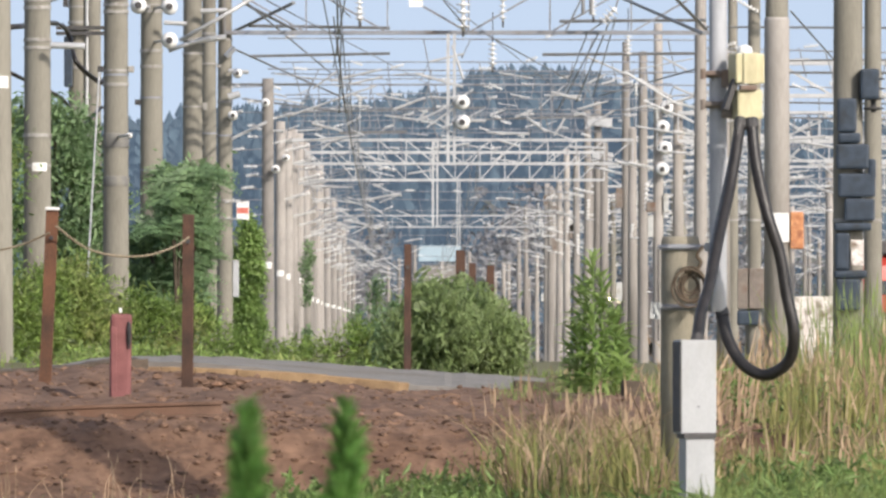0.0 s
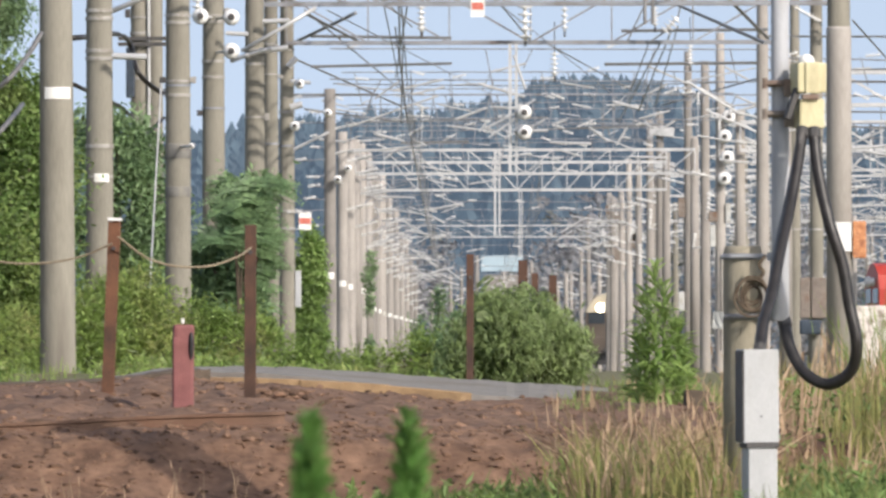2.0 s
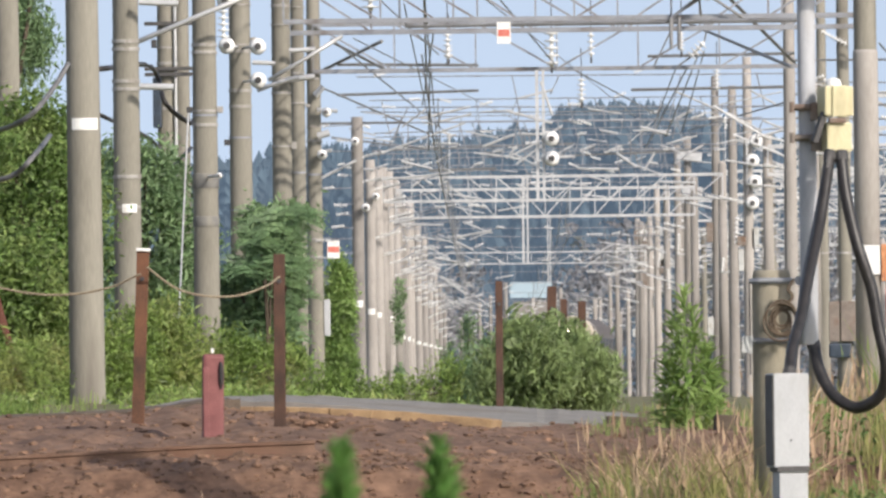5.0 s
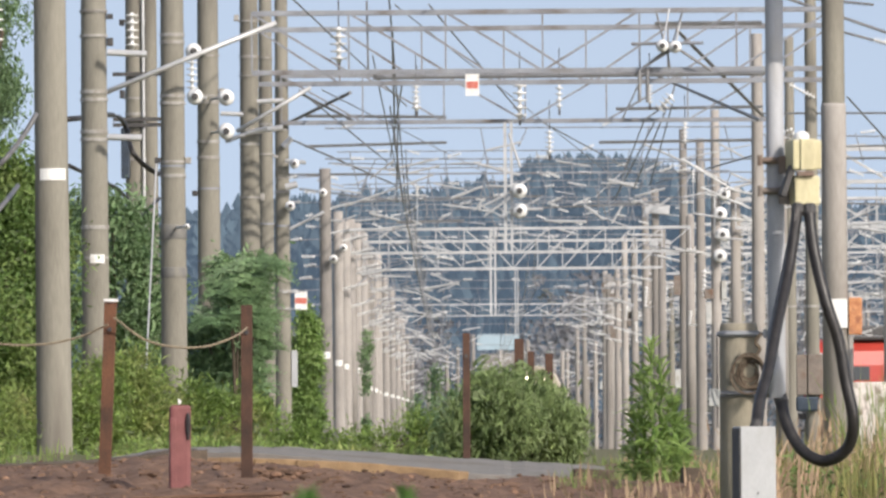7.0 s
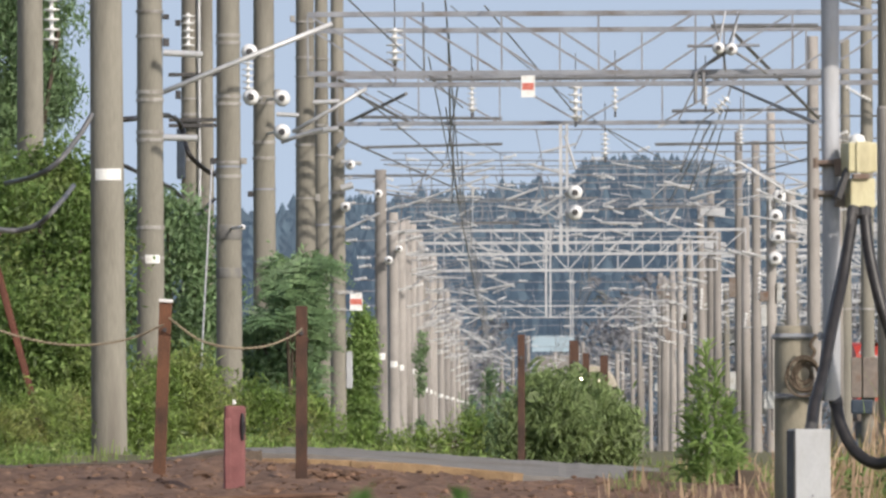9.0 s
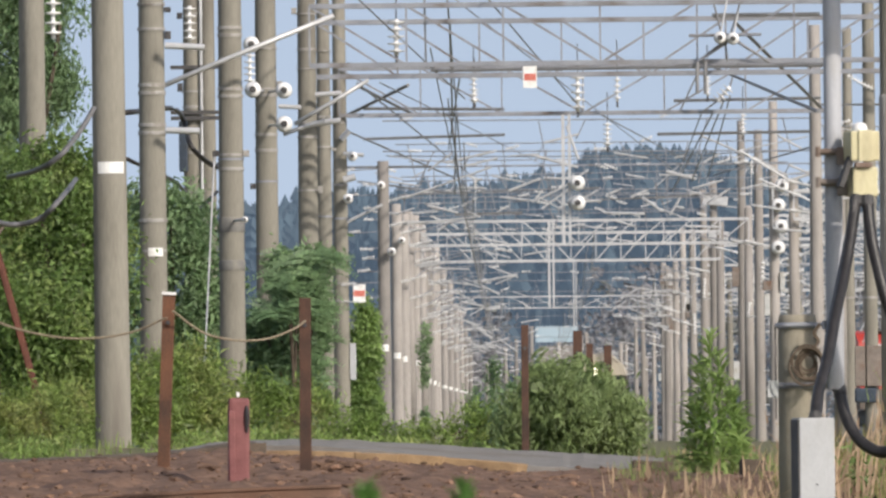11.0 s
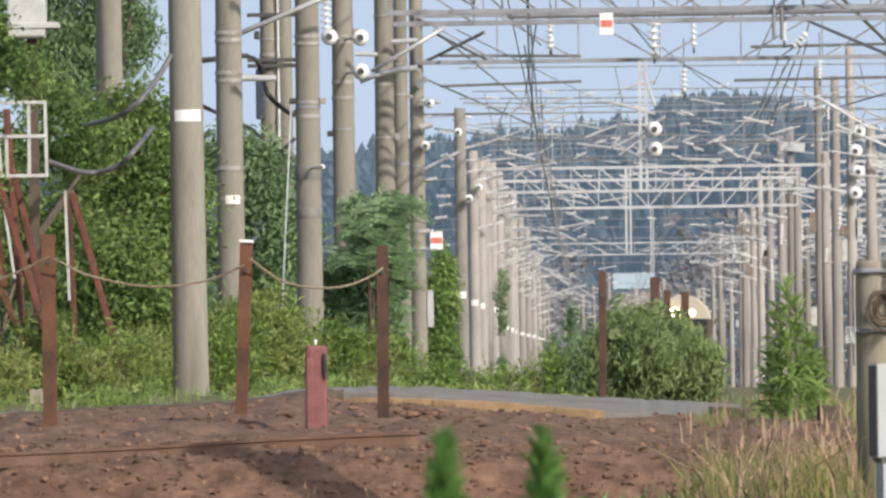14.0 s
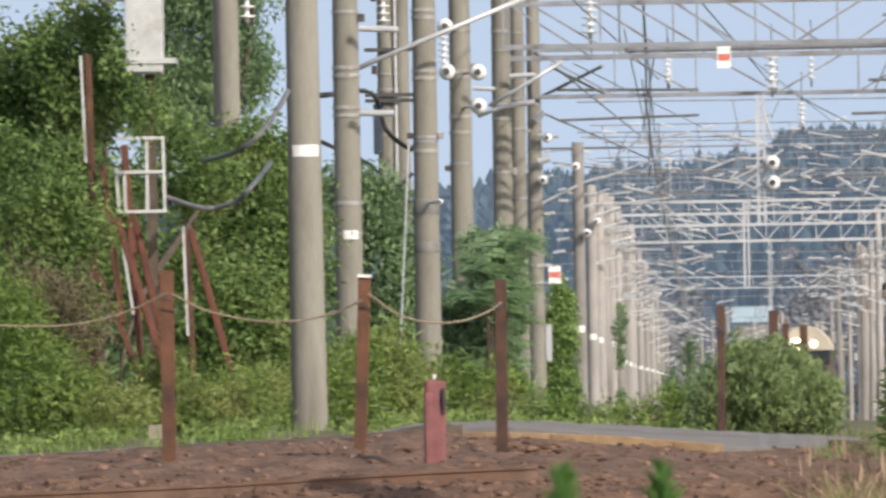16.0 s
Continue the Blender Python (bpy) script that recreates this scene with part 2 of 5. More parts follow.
def rod(bm, a, b, r, r2=None, seg=10):
    """A straight round bar from a to b."""
    a, b = Vector(a), Vector(b)
    d = b - a
    m = Matrix.Translation((a + b) / 2) @ d.to_track_quat("Z", "Y").to_matrix().to_4x4()
    bmesh.ops.create_cone(bm, cap_ends=True, segments=seg, radius1=r, radius2=r if r2 is None else r2, depth=d.length, matrix=m)
    return bm


def bar(bm, a, b, w, h=None):
    """A straight square bar from a to b."""
    a, b = Vector(a), Vector(b)
    d = b - a
    m = Matrix.Translation((a + b) / 2) @ d.to_track_quat("Z", "Y").to_matrix().to_4x4() @ Matrix.Diagonal((w, h or w, d.length, 1))
    bmesh.ops.create_cube(bm, size=1.0, matrix=m)
    return bm


def spun(bm, profile, seg=12, base=(0, 0, 0), axis=None):
    """A turned body from (radius, height) pairs."""
    q = Vector(axis).to_track_quat("Z", "Y").to_matrix() if axis else Matrix.Identity(3)
    rings = [[bm.verts.new(Vector(base) + q @ Vector((r * math.cos(2 * math.pi * i / seg), r * math.sin(2 * math.pi * i / seg), h))) for i in range(seg)] for r, h in profile]
    for lo, hi in zip(rings, rings[1:]):
        for i in range(seg):
            bm.faces.new((lo[i], lo[(i + 1) % seg], hi[(i + 1) % seg], hi[i]))
    bm.faces.new(rings[-1])
    bm.faces.new(rings[0][::-1])
    return bm


def curve_points(points, steps=8):
    """A smooth line through points (Catmull-Rom)."""
    p = [Vector(q) for q in points]
    p = [p[0] * 2 - p[1], *p, p[-1] * 2 - p[-2]]
    out = []
    for i in range(1, len(p) - 2):
        for k in range(steps):
            t = k / steps
            out.append(0.5 * (2 * p[i] + (p[i + 1] - p[i - 1]) * t + (2 * p[i - 1] - 5 * p[i] + 4 * p[i + 1] - p[i + 2]) * t * t + (3 * p[i] - p[i - 1] - 3 * p[i + 1] + p[i + 2]) * t ** 3))
    return out + [p[-2]]


def pipe(bm, pts, r, seg=8, ridge=0.0):
    """A round pipe along a line of points; ridge: corrugation."""
    rings = []
    for i, q in enumerate(pts):
        d = (pts[min(i + 1, len(pts) - 1)] - pts[max(i - 1, 0)]).normalized()
        side = d.cross(Vector((0, 1, 0.01))).normalized()
        up = side.cross(d)
        rr = r * (1 + ridge * (i % 2))
        rings.append([bm.verts.new(q + rr * (math.cos(2 * math.pi * k / seg) * side + math.sin(2 * math.pi * k / seg) * up)) for k in range(seg)])
    for lo, hi in zip(rings, rings[1:]):
        for k in range(seg):
            bm.faces.new((lo[k], lo[(k + 1) % seg], hi[(k + 1) % seg], hi[k]))
    bm.faces.new(rings[0][::-1])
    bm.faces.new(rings[-1])
    return bm


def B():
    return bmesh.new()


def from_arrays(name, verts, faces, mat, smooth=False):
    me = bpy.data.meshes.new(name)
    me.from_pydata(verts if isinstance(verts, list) else verts.tolist(), [], faces if isinstance(faces, list) else faces.tolist())
    me.materials.append(mat)
    if smooth:
        me.polygons.foreach_set("use_smooth", [True] * len(me.polygons))
    return me


# ---------------------------------------------------------------- ground
PROFILE = ((-400, 0), (0, 0), (50, 0.1), (66, 0.36), (72, 0.48), (76, 0.55), (79.4, 0.6), (80.2, 0.65), (80.6, 0.76), (81.3, 1.11), (81.7, 1.17), (83, 1.21), (88, 1.35), (94, 1.43), (99.2, 1.48), (101, 1.46), (108, 1.5), (110, 1.6),
           (120, 1.58), (160, 1.62), (600, 2.4), (1000, 3.0), (6000, 3.2))
CREST = ((-60, 0.1), (-12, -0.1), (-6.9, -0.08), (-4.9, 0.035), (-3.6, 0.09), (-3.0, 0.13), (-2.6, 0.08), (-1.94, 0.05), (-0.42, -0.11), (0.59, -0.12), (2, -0.17), (60, -0.1))


def along(table, v):
    for (a, p), (b, q) in zip(table, table[1:]):
        if v <= b:
            return p + (q - p) * max(0, (v - a) / (b - a))
    return table[-1][1]


def height(x, y, rough=True):
    h = along(PROFILE, y)
    h += along(CREST, x) * max(0, 1 - abs(y - 104) / 26) ** 0.8
    if rough and 60 < y < 130:
        h += 0.03 * noise.noise((x * 0.9, y * 0.5, 0)) + 0.03 * noise.noise((x * 2.6, y * 1.3, 4)) + 0.042 * noise.noise((x * 5.5, y * 2.6, 2)) + 0.034 * noise.noise((x * 10, y * 6, 3))
    return h


def axis_steps(*spans):
    out = []
    for a, b, s in spans:
        out += list(np.arange(a, b, s))
    return out + [spans[-1][1]]


def build_ground():
    xs = axis_steps((-3000, -200, 350), (-200, -20, 20), (-20, -8, 2), (-8, 6, 0.065), (6, 20, 2), (20, 200, 20), (200, 3000, 350))
    ys = axis_steps((-400, 40, 40), (40, 68, 4), (68, 79, 0.4), (79, 84, 0.09), (84, 112, 0.25), (112, 200, 8), (200, 1000, 50), (1000, 5800, 400))
    verts = [(x, y, height(x, y)) for y in ys for x in xs]
    w = len(xs)
    faces = [(j * w + i, j * w + i + 1, (j + 1) * w + i + 1, (j + 1) * w + i) for j in range(len(ys) - 1) for i in range(w - 1)]
    me = from_arrays("ground", verts, faces, EARTH, True)
    me.materials.append(DIRT)
    for p in me.polygons:
        c = p.center
        edge = 0.35 * noise.noise((c.x * 0.8, c.y * 0.4, 9))
        if 78.5 + edge * 3 < c.y < 106 and -14 < c.x < 2.6 + edge:
            p.material_index = 1
    tagged(new("ground", me), "brown gravelly soil bank with grassy earth beyond", "ground", kind="structure")


build_ground()


def build_clods():
    """Loose stones and clods over the bare bank."""
    rnd = random.Random(3)
    verts, faces = [], []
    ball = bmesh.new()
    bmesh.ops.create_icosphere(ball, subdivisions=1, radius=1.0)
    base = [tuple(v.co) for v in ball.verts]
    tri = [tuple(v.index for v in f.verts) for f in ball.faces]
    ball.free()
    for _ in range(13500):
        x, y = rnd.uniform(-7.5, 2.4), rnd.choice((rnd.uniform(78, 84), rnd.uniform(80, 84), rnd.uniform(83, 103)))
        if y < 78.4:
            continue
        s = 0.008 + 0.036 * rnd.random() ** 3.5
        a, k = rnd.uniform(0, 6.28), len(verts)
        z = height(x, y)
        for p in base:
            q = [c * s * rnd.uniform(0.55, 1.4) for c in p]
            verts.append((x + q[0] * math.cos(a) - q[1] * math.sin(a), y + q[0] * math.sin(a) + q[1] * math.cos(a), z + q[2] * 0.6))
        faces += [(k + i, k + j, k + l) for i, j, l in tri]
    for n in range(240):
        # bigger lumps, and a heap of dug-out earth beside the road edge
        x, y = (rnd.uniform(-7, 2.2), rnd.choice((rnd.uniform(80.3, 84), rnd.uniform(84, 99)))) if n < 110 else (rnd.gauss(-1.84, 0.12), rnd.gauss(92, 0.7))
        s, k = rnd.uniform(0.03, 0.075) if n < 110 else rnd.uniform(0.02, 0.05), len(verts)
        z = height(x, y) + (0 if n < 110 else rnd.uniform(0, 0.05))
        for p in base:
            q = [c * s * rnd.uniform(0.5, 1.5) for c in p]
            verts.append((x + q[0] * 1.3, y + q[1], z + q[2] * 0.55))
        faces += [(k + i, k + j, k + l) for i, j, l in tri]
    tagged(new("gravel", from_arrays("gravel", verts, faces, CLOD)), "brown gravel and clods strewn over the bank", "gravel", kind="stuff")


build_clods()


def ribbon(name, pts_near, pts_far, mat, thick, label, category):
    """A slab whose near and far edges follow two lines."""
    verts, faces, n = [], [], len(pts_near)
    for a, b in zip(pts_near, pts_far):
        verts += [a, b, (b[0], b[1], b[2] - thick), (a[0], a[1], a[2] - thick)]
    for i in range(n - 1):
        for k in range(4):
            faces.append((4 * i + k, 4 * i + (k + 1) % 4, 4 * i + 4 + (k + 1) % 4, 4 * i + 4 + k))
    faces += [(0, 1, 2, 3), (4 * n - 1, 4 * n - 2, 4 * n - 3, 4 * n - 4)]
    me = from_arrays(name, [tuple(v) for v in verts], faces, mat)
    b = bmesh.new()
    b.from_mesh(me)
    bmesh.ops.recalc_face_normals(b, faces=b.faces)
    b.to_mesh(me)
    b.free()
    return tagged(new(name, me), label, category, kind="structure")


def dense(points, steps=10, wobble=0.0, seed=0):
    rnd = random.Random(seed)
    return [Vector((q.x, q.y, q.z + rnd.uniform(-wobble, wobble))) for q in curve_points(points, steps)]


# the asphalt crossing, its ochre edge and the dark kerb on the left
ribbon("road", dense([(-6.92, 100, 1.43), (-4.92, 100, 1.53), (-3.62, 100, 1.575), (-3, 101, 1.651), (-1.939, 101, 1.621), (-0.424, 101, 1.46), (0.333, 101, 1.414), (0.914, 101, 1.399)], 10, 0.006),
       dense([(-7.335, 106, 1.452), (-5.215, 106, 1.548), (-3.837, 106, 1.601), (-3.178, 107, 1.703), (-2.054, 107, 1.703), (-0.449, 107, 1.591), (0.353, 107, 1.543), (0.968, 107, 1.5)], 10, 0.008, 1), ASPHALT, 0.12, "worn grey asphalt road over the crossing", "road")


ribbon("kerb", dense([(-6.906, 99.8, 1.43), (-4.91, 99.8, 1.53), (-3.613, 99.8, 1.575), (-2.917, 99.9, 1.655), (-2.61, 100, 1.665)], 10, 0.008, 2),
       dense([(-6.917, 99.95, 1.445), (-4.918, 99.95, 1.545), (-3.618, 99.95, 1.595), (-2.921, 100.05, 1.675), (-2.613, 100.1, 1.675)], 10, 0.008, 3), BARK, 0.1, "low dark kerb along the road edge", "kerb")


def build_deck_edge():
    deck = thing("deck_edge", "row of ochre painted boards edging the asphalt crossing", "kerb")
    line = curve_points([(-2.761, 100.6, 1.631), (-2.181, 100.5, 1.616), (-1.426, 100.4, 1.585), (-0.722, 100.3, 1.53), (-0.346, 100.2, 1.485)], 2)
    rnd = random.Random(5)
    for a, b in zip(line, line[1:]):
        d = (b - a) * 0.499
        m = (a + b) / 2 + Vector((0, rnd.uniform(-0.01, 0.01), -0.085 + rnd.uniform(-0.006, 0.006)))
        q = (b - a).to_track_quat("X", "Z").to_euler()
        part("board", box(B(), m, (2 * d.length, 0.3, 0.12), [math.degrees(v) for v in q], 0.008), DECK_EDGE, deck)


build_deck_edge()


for q, size, turn in (((0.80, 99.4, 1.42), (0.36, 0.2, 0.11), 3), ((0.99, 92, 1.335), (0.22, 0.16, 0.09), -6), ((1.62, 96, 1.40), (0.2, 0.2, 0.16), 8)):
    tagged(part("timber", box(B(), q, size, (0, 3, turn), 0.015), BARK), "dark weathered timber block edging the bank", "beam", "old timbers")


def rail_profile(bm, pts, h=0.14):
    """A rail of foot, web and head along a line."""
    k = h / 0.15
    prof = [(-0.065, 0), (0.065, 0), (0.065, 0.012), (0.012, 0.03), (0.012, 0.11), (0.035, 0.12), (0.035, 0.15), (-0.035, 0.15), (-0.035, 0.12), (-0.012, 0.11), (-0.012, 0.03), (-0.065, 0.012)]
    rings = []
    for i, q in enumerate(pts):
        d = (pts[min(i + 1, len(pts) - 1)] - pts[max(i - 1, 0)]).normalized()
        side = d.cross(Vector((0, 0, 1))).normalized()
        rings.append([bm.verts.new(q + side * a * k + Vector((0, 0, b * k))) for a, b in prof])
    n = len(prof)
    for lo, hi in zip(rings, rings[1:]):
        for j in range(n):
            bm.faces.new((lo[j], lo[(j + 1) % n], hi[(j + 1) % n], hi[j]))
    bm.faces.new(rings[0][::-1])
    bm.faces.new(rings[-1])
    bmesh.ops.recalc_face_normals(bm, faces=bm.faces)
    return bm


near_rail = part("rail", rail_profile(B(), curve_points([(-5.686, 81, 1.087), (-4.807, 81.2, 1.106), (-3.616, 81.8, 1.144), (-2.606, 82.2, 1.192), (-1.619, 82.6, 1.222)], 6), 0.112), BROWN)
tagged(near_rail, "rusty brown rail lying across the soil bank", "rail")


# ---------------------------------------------------------------- masts and overhead line
def line_x(off, y):
    """The tracks run away a little to the left of straight ahead."""
    return off - 0.0042 * y


def insulator(bm, a, b, r, sheds=6):
    """A string of porcelain sheds from a to b."""
    a, b = Vector(a), Vector(b)
    L = (b - a).length
    prof = [(r * 0.3, 0)]
    for i in range(sheds):
        h0, h1 = L * i / sheds, L * (i + 1) / sheds
        prof += [(r * 0.24, h0 + 0.001), (r * 0.28, h0 + (h1 - h0) * 0.24), (r, h0 + (h1 - h0) * 0.34), (r * 0.95, h0 + (h1 - h0) * 0.48), (r * 0.28, h0 + (h1 - h0) * 0.58)]
    prof.append((r * 0.3, L))
    return spun(bm, prof, 10, a, b - a)


def mast(x, y, top, r=0.21, taper=0.0055, mat=None, bands=(), plate=None, lean=0.0, label="", seg=20, sink=0.3):
    """A tapered spun-concrete mast with steel bands and a number plate that carries plain bars."""
    g = height(x, y, False)
    m = thing("catenary_mast", label or "weathered grey-beige concrete catenary mast beside the track", "mast", "catenary masts", (x, y, g))
    m.rotation_euler = (0, radians(lean), 0)
    H = top - g
    k = lambda h: r - taper * h
    steps = [(-sink, r)] + [(H * i / 8, k(H * i / 8)) for i in range(9)]
    part("pole", spun(B(), [(b, a) for a, b in steps], seg), mat or CONCRETE, m, smooth=True)
    for h in bands:
        h -= g
        part("band", spun(B(), [(k(h) + 0.004, h - 0.03), (k(h) + 0.014, h - 0.028), (k(h) + 0.014, h + 0.028), (k(h) + 0.004, h + 0.03)], seg), STRAP, m, "dull steel band")
    if plate:
        h, w, t = plate[0] - g, plate[1], plate[2]
        b, n = B(), 7
        for i in range(n):
            a0, a1 = [math.radians(-90 + plate[3]) + (j - n / 2) * w / r / n for j in (i, i + 1)]
            q = [(math.cos(a) * (k(h) + o), math.sin(a) * (k(h) + o)) for o in (0.002, 0.008) for a in (a0, a1)]
            vs = [b.verts.new((*q[j], z)) for z in (h - t / 2, h + t / 2) for j in (0, 1, 3, 2)]
            for f in ((0, 1, 2, 3), (7, 6, 5, 4), (0, 4, 5, 1), (1, 5, 6, 2), (2, 6, 7, 3), (3, 7, 4, 0)):
                b.faces.new([vs[j] for j in f])
        bmesh.ops.remove_doubles(b, verts=b.verts, dist=0.0005)
        bmesh.ops.recalc_face_normals(b, faces=b.faces)
        part("number_plate", b, WHITE, m, "white number plate")
    return m


def cantilever(m, side, h, reach=3.0, mat=None, seg=8, far=False):
    """Bracket, tie, steady arm and their insulators on a mast; side is +1 towards +x."""
    rise = 0.35 if far else 0.9
    c = part("cantilever", rod(B(), (side * 0.55, 0, h), (side * reach * (0.75 if far else 1), 0, h + rise), 0.022 if far else 0.03, seg=seg), mat or (LATTICE if far else PALE), m, "tubular bracket")
    part("insulator", insulator(B(), (side * 0.14, 0, h - 0.06), (side * (1.0 if far else 0.75), 0, h + (0.16 if far else 0.1)), 0.085 if far else 0.075, 10), PORCELAIN, c, "white ribbed porcelain insulator", True)
    if far:
        return
    part("tie_bar", rod(B(), (side * 0.2, 0, h + 1.25), (side * reach, 0, h + rise), 0.018, seg=6), STEEL, c)
    part("steady_arm", rod(B(), (side * 0.5, 0, h - 0.75), (side * reach * 0.85, 0, h - 0.55), 0.026, seg=seg), mat or PALE, c)
    part("hanger", rod(B(), (side * reach * 0.85, 0, h + 0.62), (side * reach * 0.85, 0, h - 0.55), 0.014, seg=5), STEEL, c)
    part("insulator", insulator(B(), (side * 0.14, 0, h - 0.78), (side * 0.72, 0, h - 0.68), 0.075, 10), PORCELAIN, c, "white ribbed porcelain insulator", True)
    part("insulator", insulator(B(), (side * reach * 0.85, 0, h + 0.6), (side * reach * 0.85, 0, h + 0.25), 0.08, 4), PORCELAIN, c, "white ribbed porcelain insulator", True)


# the near row on the embankment side
m1 = mast(-5.346, 135, 13.2, 0.215, 0.0042, plate=(5.037, 0.36, 0.14, 8), lean=-0.25)
m0 = mast(-8.137, 175, 13.4, 0.225, 0.004, label="grey concrete catenary mast rising out of the bushes")
m2 = mast(-6.175, 172, 13, 0.22, 0.004, bands=(7.262, 7.142, 6.652, 6.531, 5.198), plate=(4.716, 0.24, 0.13, 12))
m3 = mast(-5.356, 185, 13, 0.22, 0.0042, bands=(8.62, 8.5, 7.62, 7.5, 6.31))
for v0, v1 in ((236, 262), (312, 330)):
    h0, h1 = [1.5 + (670 - v) / 20000 * 185 - m3.location.z for v in (v1, v0)]
    part("painted_ring", spun(B(), [(0.213, h0), (0.216, h0 + 0.01), (0.216, h1 - 0.01), (0.212, h1)], 20), SMOKE, m3, "dull smoke-grey painted ring", True)
m4 = mast(-6.837, 212, 13, 0.21, 0.004, bands=(8.178, 7.33, 6.588))
m4b = mast(-6.685, 216, 13, 0.17, 0.004)
m5 = mast(-5.289, 205, 13, 0.22, 0.004, bands=(8.163, 7.445, 7.158))
m6 = mast(-5.095, 230, 13, 0.22, 0.004, bands=(8.4, 8.113, 9.895))
m6b = mast(-5.423, 262, 15.5, 0.19, 0.004, bands=(9.491,))
m7 = mast(-5.597, 290, 16.5, 0.21, 0.004, bands=(10.2, 8.967, 8.605, 6.067, 5.618))

part("service_box", box(B(), (0.28, 0, 4.11 - 1.9), (0.16, 0.2, 0.95), bevel=0.02), GREY_PAINT, m7, "grey service box")


def fit_tag(mst, x, z, w, h):
    """A small white plate with a red band, on two rods from its mast."""
    g = mst.location
    t = part("tag", box(B(), (x - g.x, -0.2, z - g.z), (w, 0.012, h), bevel=0.003), WHITE, mst, "white plate with a red band")
    part("red_band", box(B(), (x - g.x, -0.21, z - g.z), (w * 0.9, 0.008, h * 0.32)), RED, t)
    for s in (-1, 1):
        part("rod", rod(B(), (0, -0.2, z - g.z + s * h * 0.46), (x - g.x, -0.2, z - g.z + s * h * 0.46), 0.015), STEEL, t)
    return t


fit_tag(m7, -5.133, 5.806, 0.319, 0.464)

left_row = [(474, 330, 9.6, 470), (496, 380, 9.6, 484), (519, 420, 10.2, 493), (536, 460, 10.6, 496), (551, 510, 10.8, 530), (566, 560, 11.4, 536), (579, 620, 11.4, 540), (590, 680, 11.5, 543), (600, 750, 11.5, 545), (609, 830, 11.6, 548), (617, 930, 11.8, 550), (625, 1050, 12, 552)]
right_row = [(1240, 300, 12, 0), (1165, 380, 12.2, 0), (1138, 400, 11.6, 0), (1108, 425, 13.2, 0), (1058, 460, 12.5, 0), (1040, 500, 12, 0), (1003, 560, 11.5, 0), (974, 620, 11.5, 0), (985, 660, 11.5, 0), (1020, 535, 11.5, 0), (990, 590, 11.5, 0), (968, 640, 11.5, 0)]
left_row += [(508, 400, 9.8, 490), (528, 440, 10.2, 497), (544, 485, 10.5, 520), (560, 525, 10.6, 533)]
left_row += [(line_x(-4.1, y) / y * 20000 + 784, y, 11, 546) for y in (535, 590, 650, 715, 790, 880, 980)]
left_row += [(line_x(-4.55, y) / y * 20000 + 784, y, 11, 546) for y in (470, 540, 605, 665, 735, 820, 910)]
row_masts = []
clutter = random.Random(41)
vary = random.Random(17)
for u, y, top, vp in left_row:
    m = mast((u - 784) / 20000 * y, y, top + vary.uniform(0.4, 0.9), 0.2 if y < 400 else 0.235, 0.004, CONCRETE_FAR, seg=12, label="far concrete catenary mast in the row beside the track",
             plate=(1.5 + (670 - vp) / 20000 * y, 0.26, 0.2, 0))
    cantilever(m, 1, 7.0 + vary.uniform(-0.5, 0.4), vary.uniform(2.2, 3.2), far=y > 375)
    if y > 350:
        cantilever(m, 1, 5.4 + vary.uniform(-0.5, 0.5), vary.uniform(1.2, 1.8), far=True)
    row_masts.append(m)
for u, y, top, vp in right_row:
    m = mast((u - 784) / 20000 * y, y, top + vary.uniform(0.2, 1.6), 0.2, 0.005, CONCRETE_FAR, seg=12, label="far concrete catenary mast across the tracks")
    cantilever(m, -1, 7.0 + vary.uniform(-0.6, 0.4), vary.uniform(2.0, 3.2), far=y > 375)
    cantilever(m, 1 if y < 500 else -1, 5.6 + vary.uniform(-0.5, 0.5), vary.uniform(1.2, 1.8), far=True)
    cantilever(m, 1, 6.6 + vary.uniform(-0.5, 0.8), vary.uniform(1.6, 2.4), far=y > 375)
    row_masts.append(m)
    for i in range(4):
        h, e = 1.5 + (670 - clutter.uniform(340, 610)) / 20000 * y - m.location.z, clutter.choice((-1, 1))
        if clutter.random() < 0.55:
            part("insulator", insulator(B(), (e * 0.42, -0.1, h), (e * (0.42 + clutter.uniform(-0.08, 0.08)), -0.1, h + clutter.uniform(0.5, 1.1)), 0.1, 6), PORCELAIN, m, "white ribbed porcelain insulator", True)
            part("arm", rod(B(), (0, -0.1, h), (e * 0.45, -0.1, h), 0.025, seg=6), STEEL, m)
        else:
            part("terminal_box", box(B(), (e * 0.26, -0.12, h), (clutter.uniform(0.15, 0.3), 0.2, clutter.uniform(0.3, 0.8)), bevel=0.02), clutter.choice((OFFWHITE, DULL, GREY_PAINT)), m, "small weathered terminal box")
    if u == 1165:
        for q in ((7.516, 379.6, 10.61), (7.383, 379.6, 9.946), (7.459, 379.6, 9.244), (7.364, 379.6, 8.523)):
            d = Vector(q) - m.location
            i = part("insulator", spun(B(), [(0.12, -0.1), (0.24, -0.07), (0.19, -0.02), (0.24, 0.03), (0.06, 0.1)], 14, d, (0, 1, 0)), PORCELAIN, m, "white porcelain insulator", True)
            part("core", spun(B(), [(0.09, -0.14), (0.09, -0.08)], 10, d, (0, 1, 0)), DARK, i)
            part("arm", rod(B(), (0, 0, d.z), d, 0.03), STEEL, i)
    if u == 1058:
        for q, w in (((6.388, 459.6, 11.956), 1.0), ((6.48, 459.6, 10.508), 0.85)):
            part("plate", box(B(), Vector(q) - m.location, (w, 0.05, 0.42), (0, 6, 0), 0.05), PALE, m, "pale oval plate")
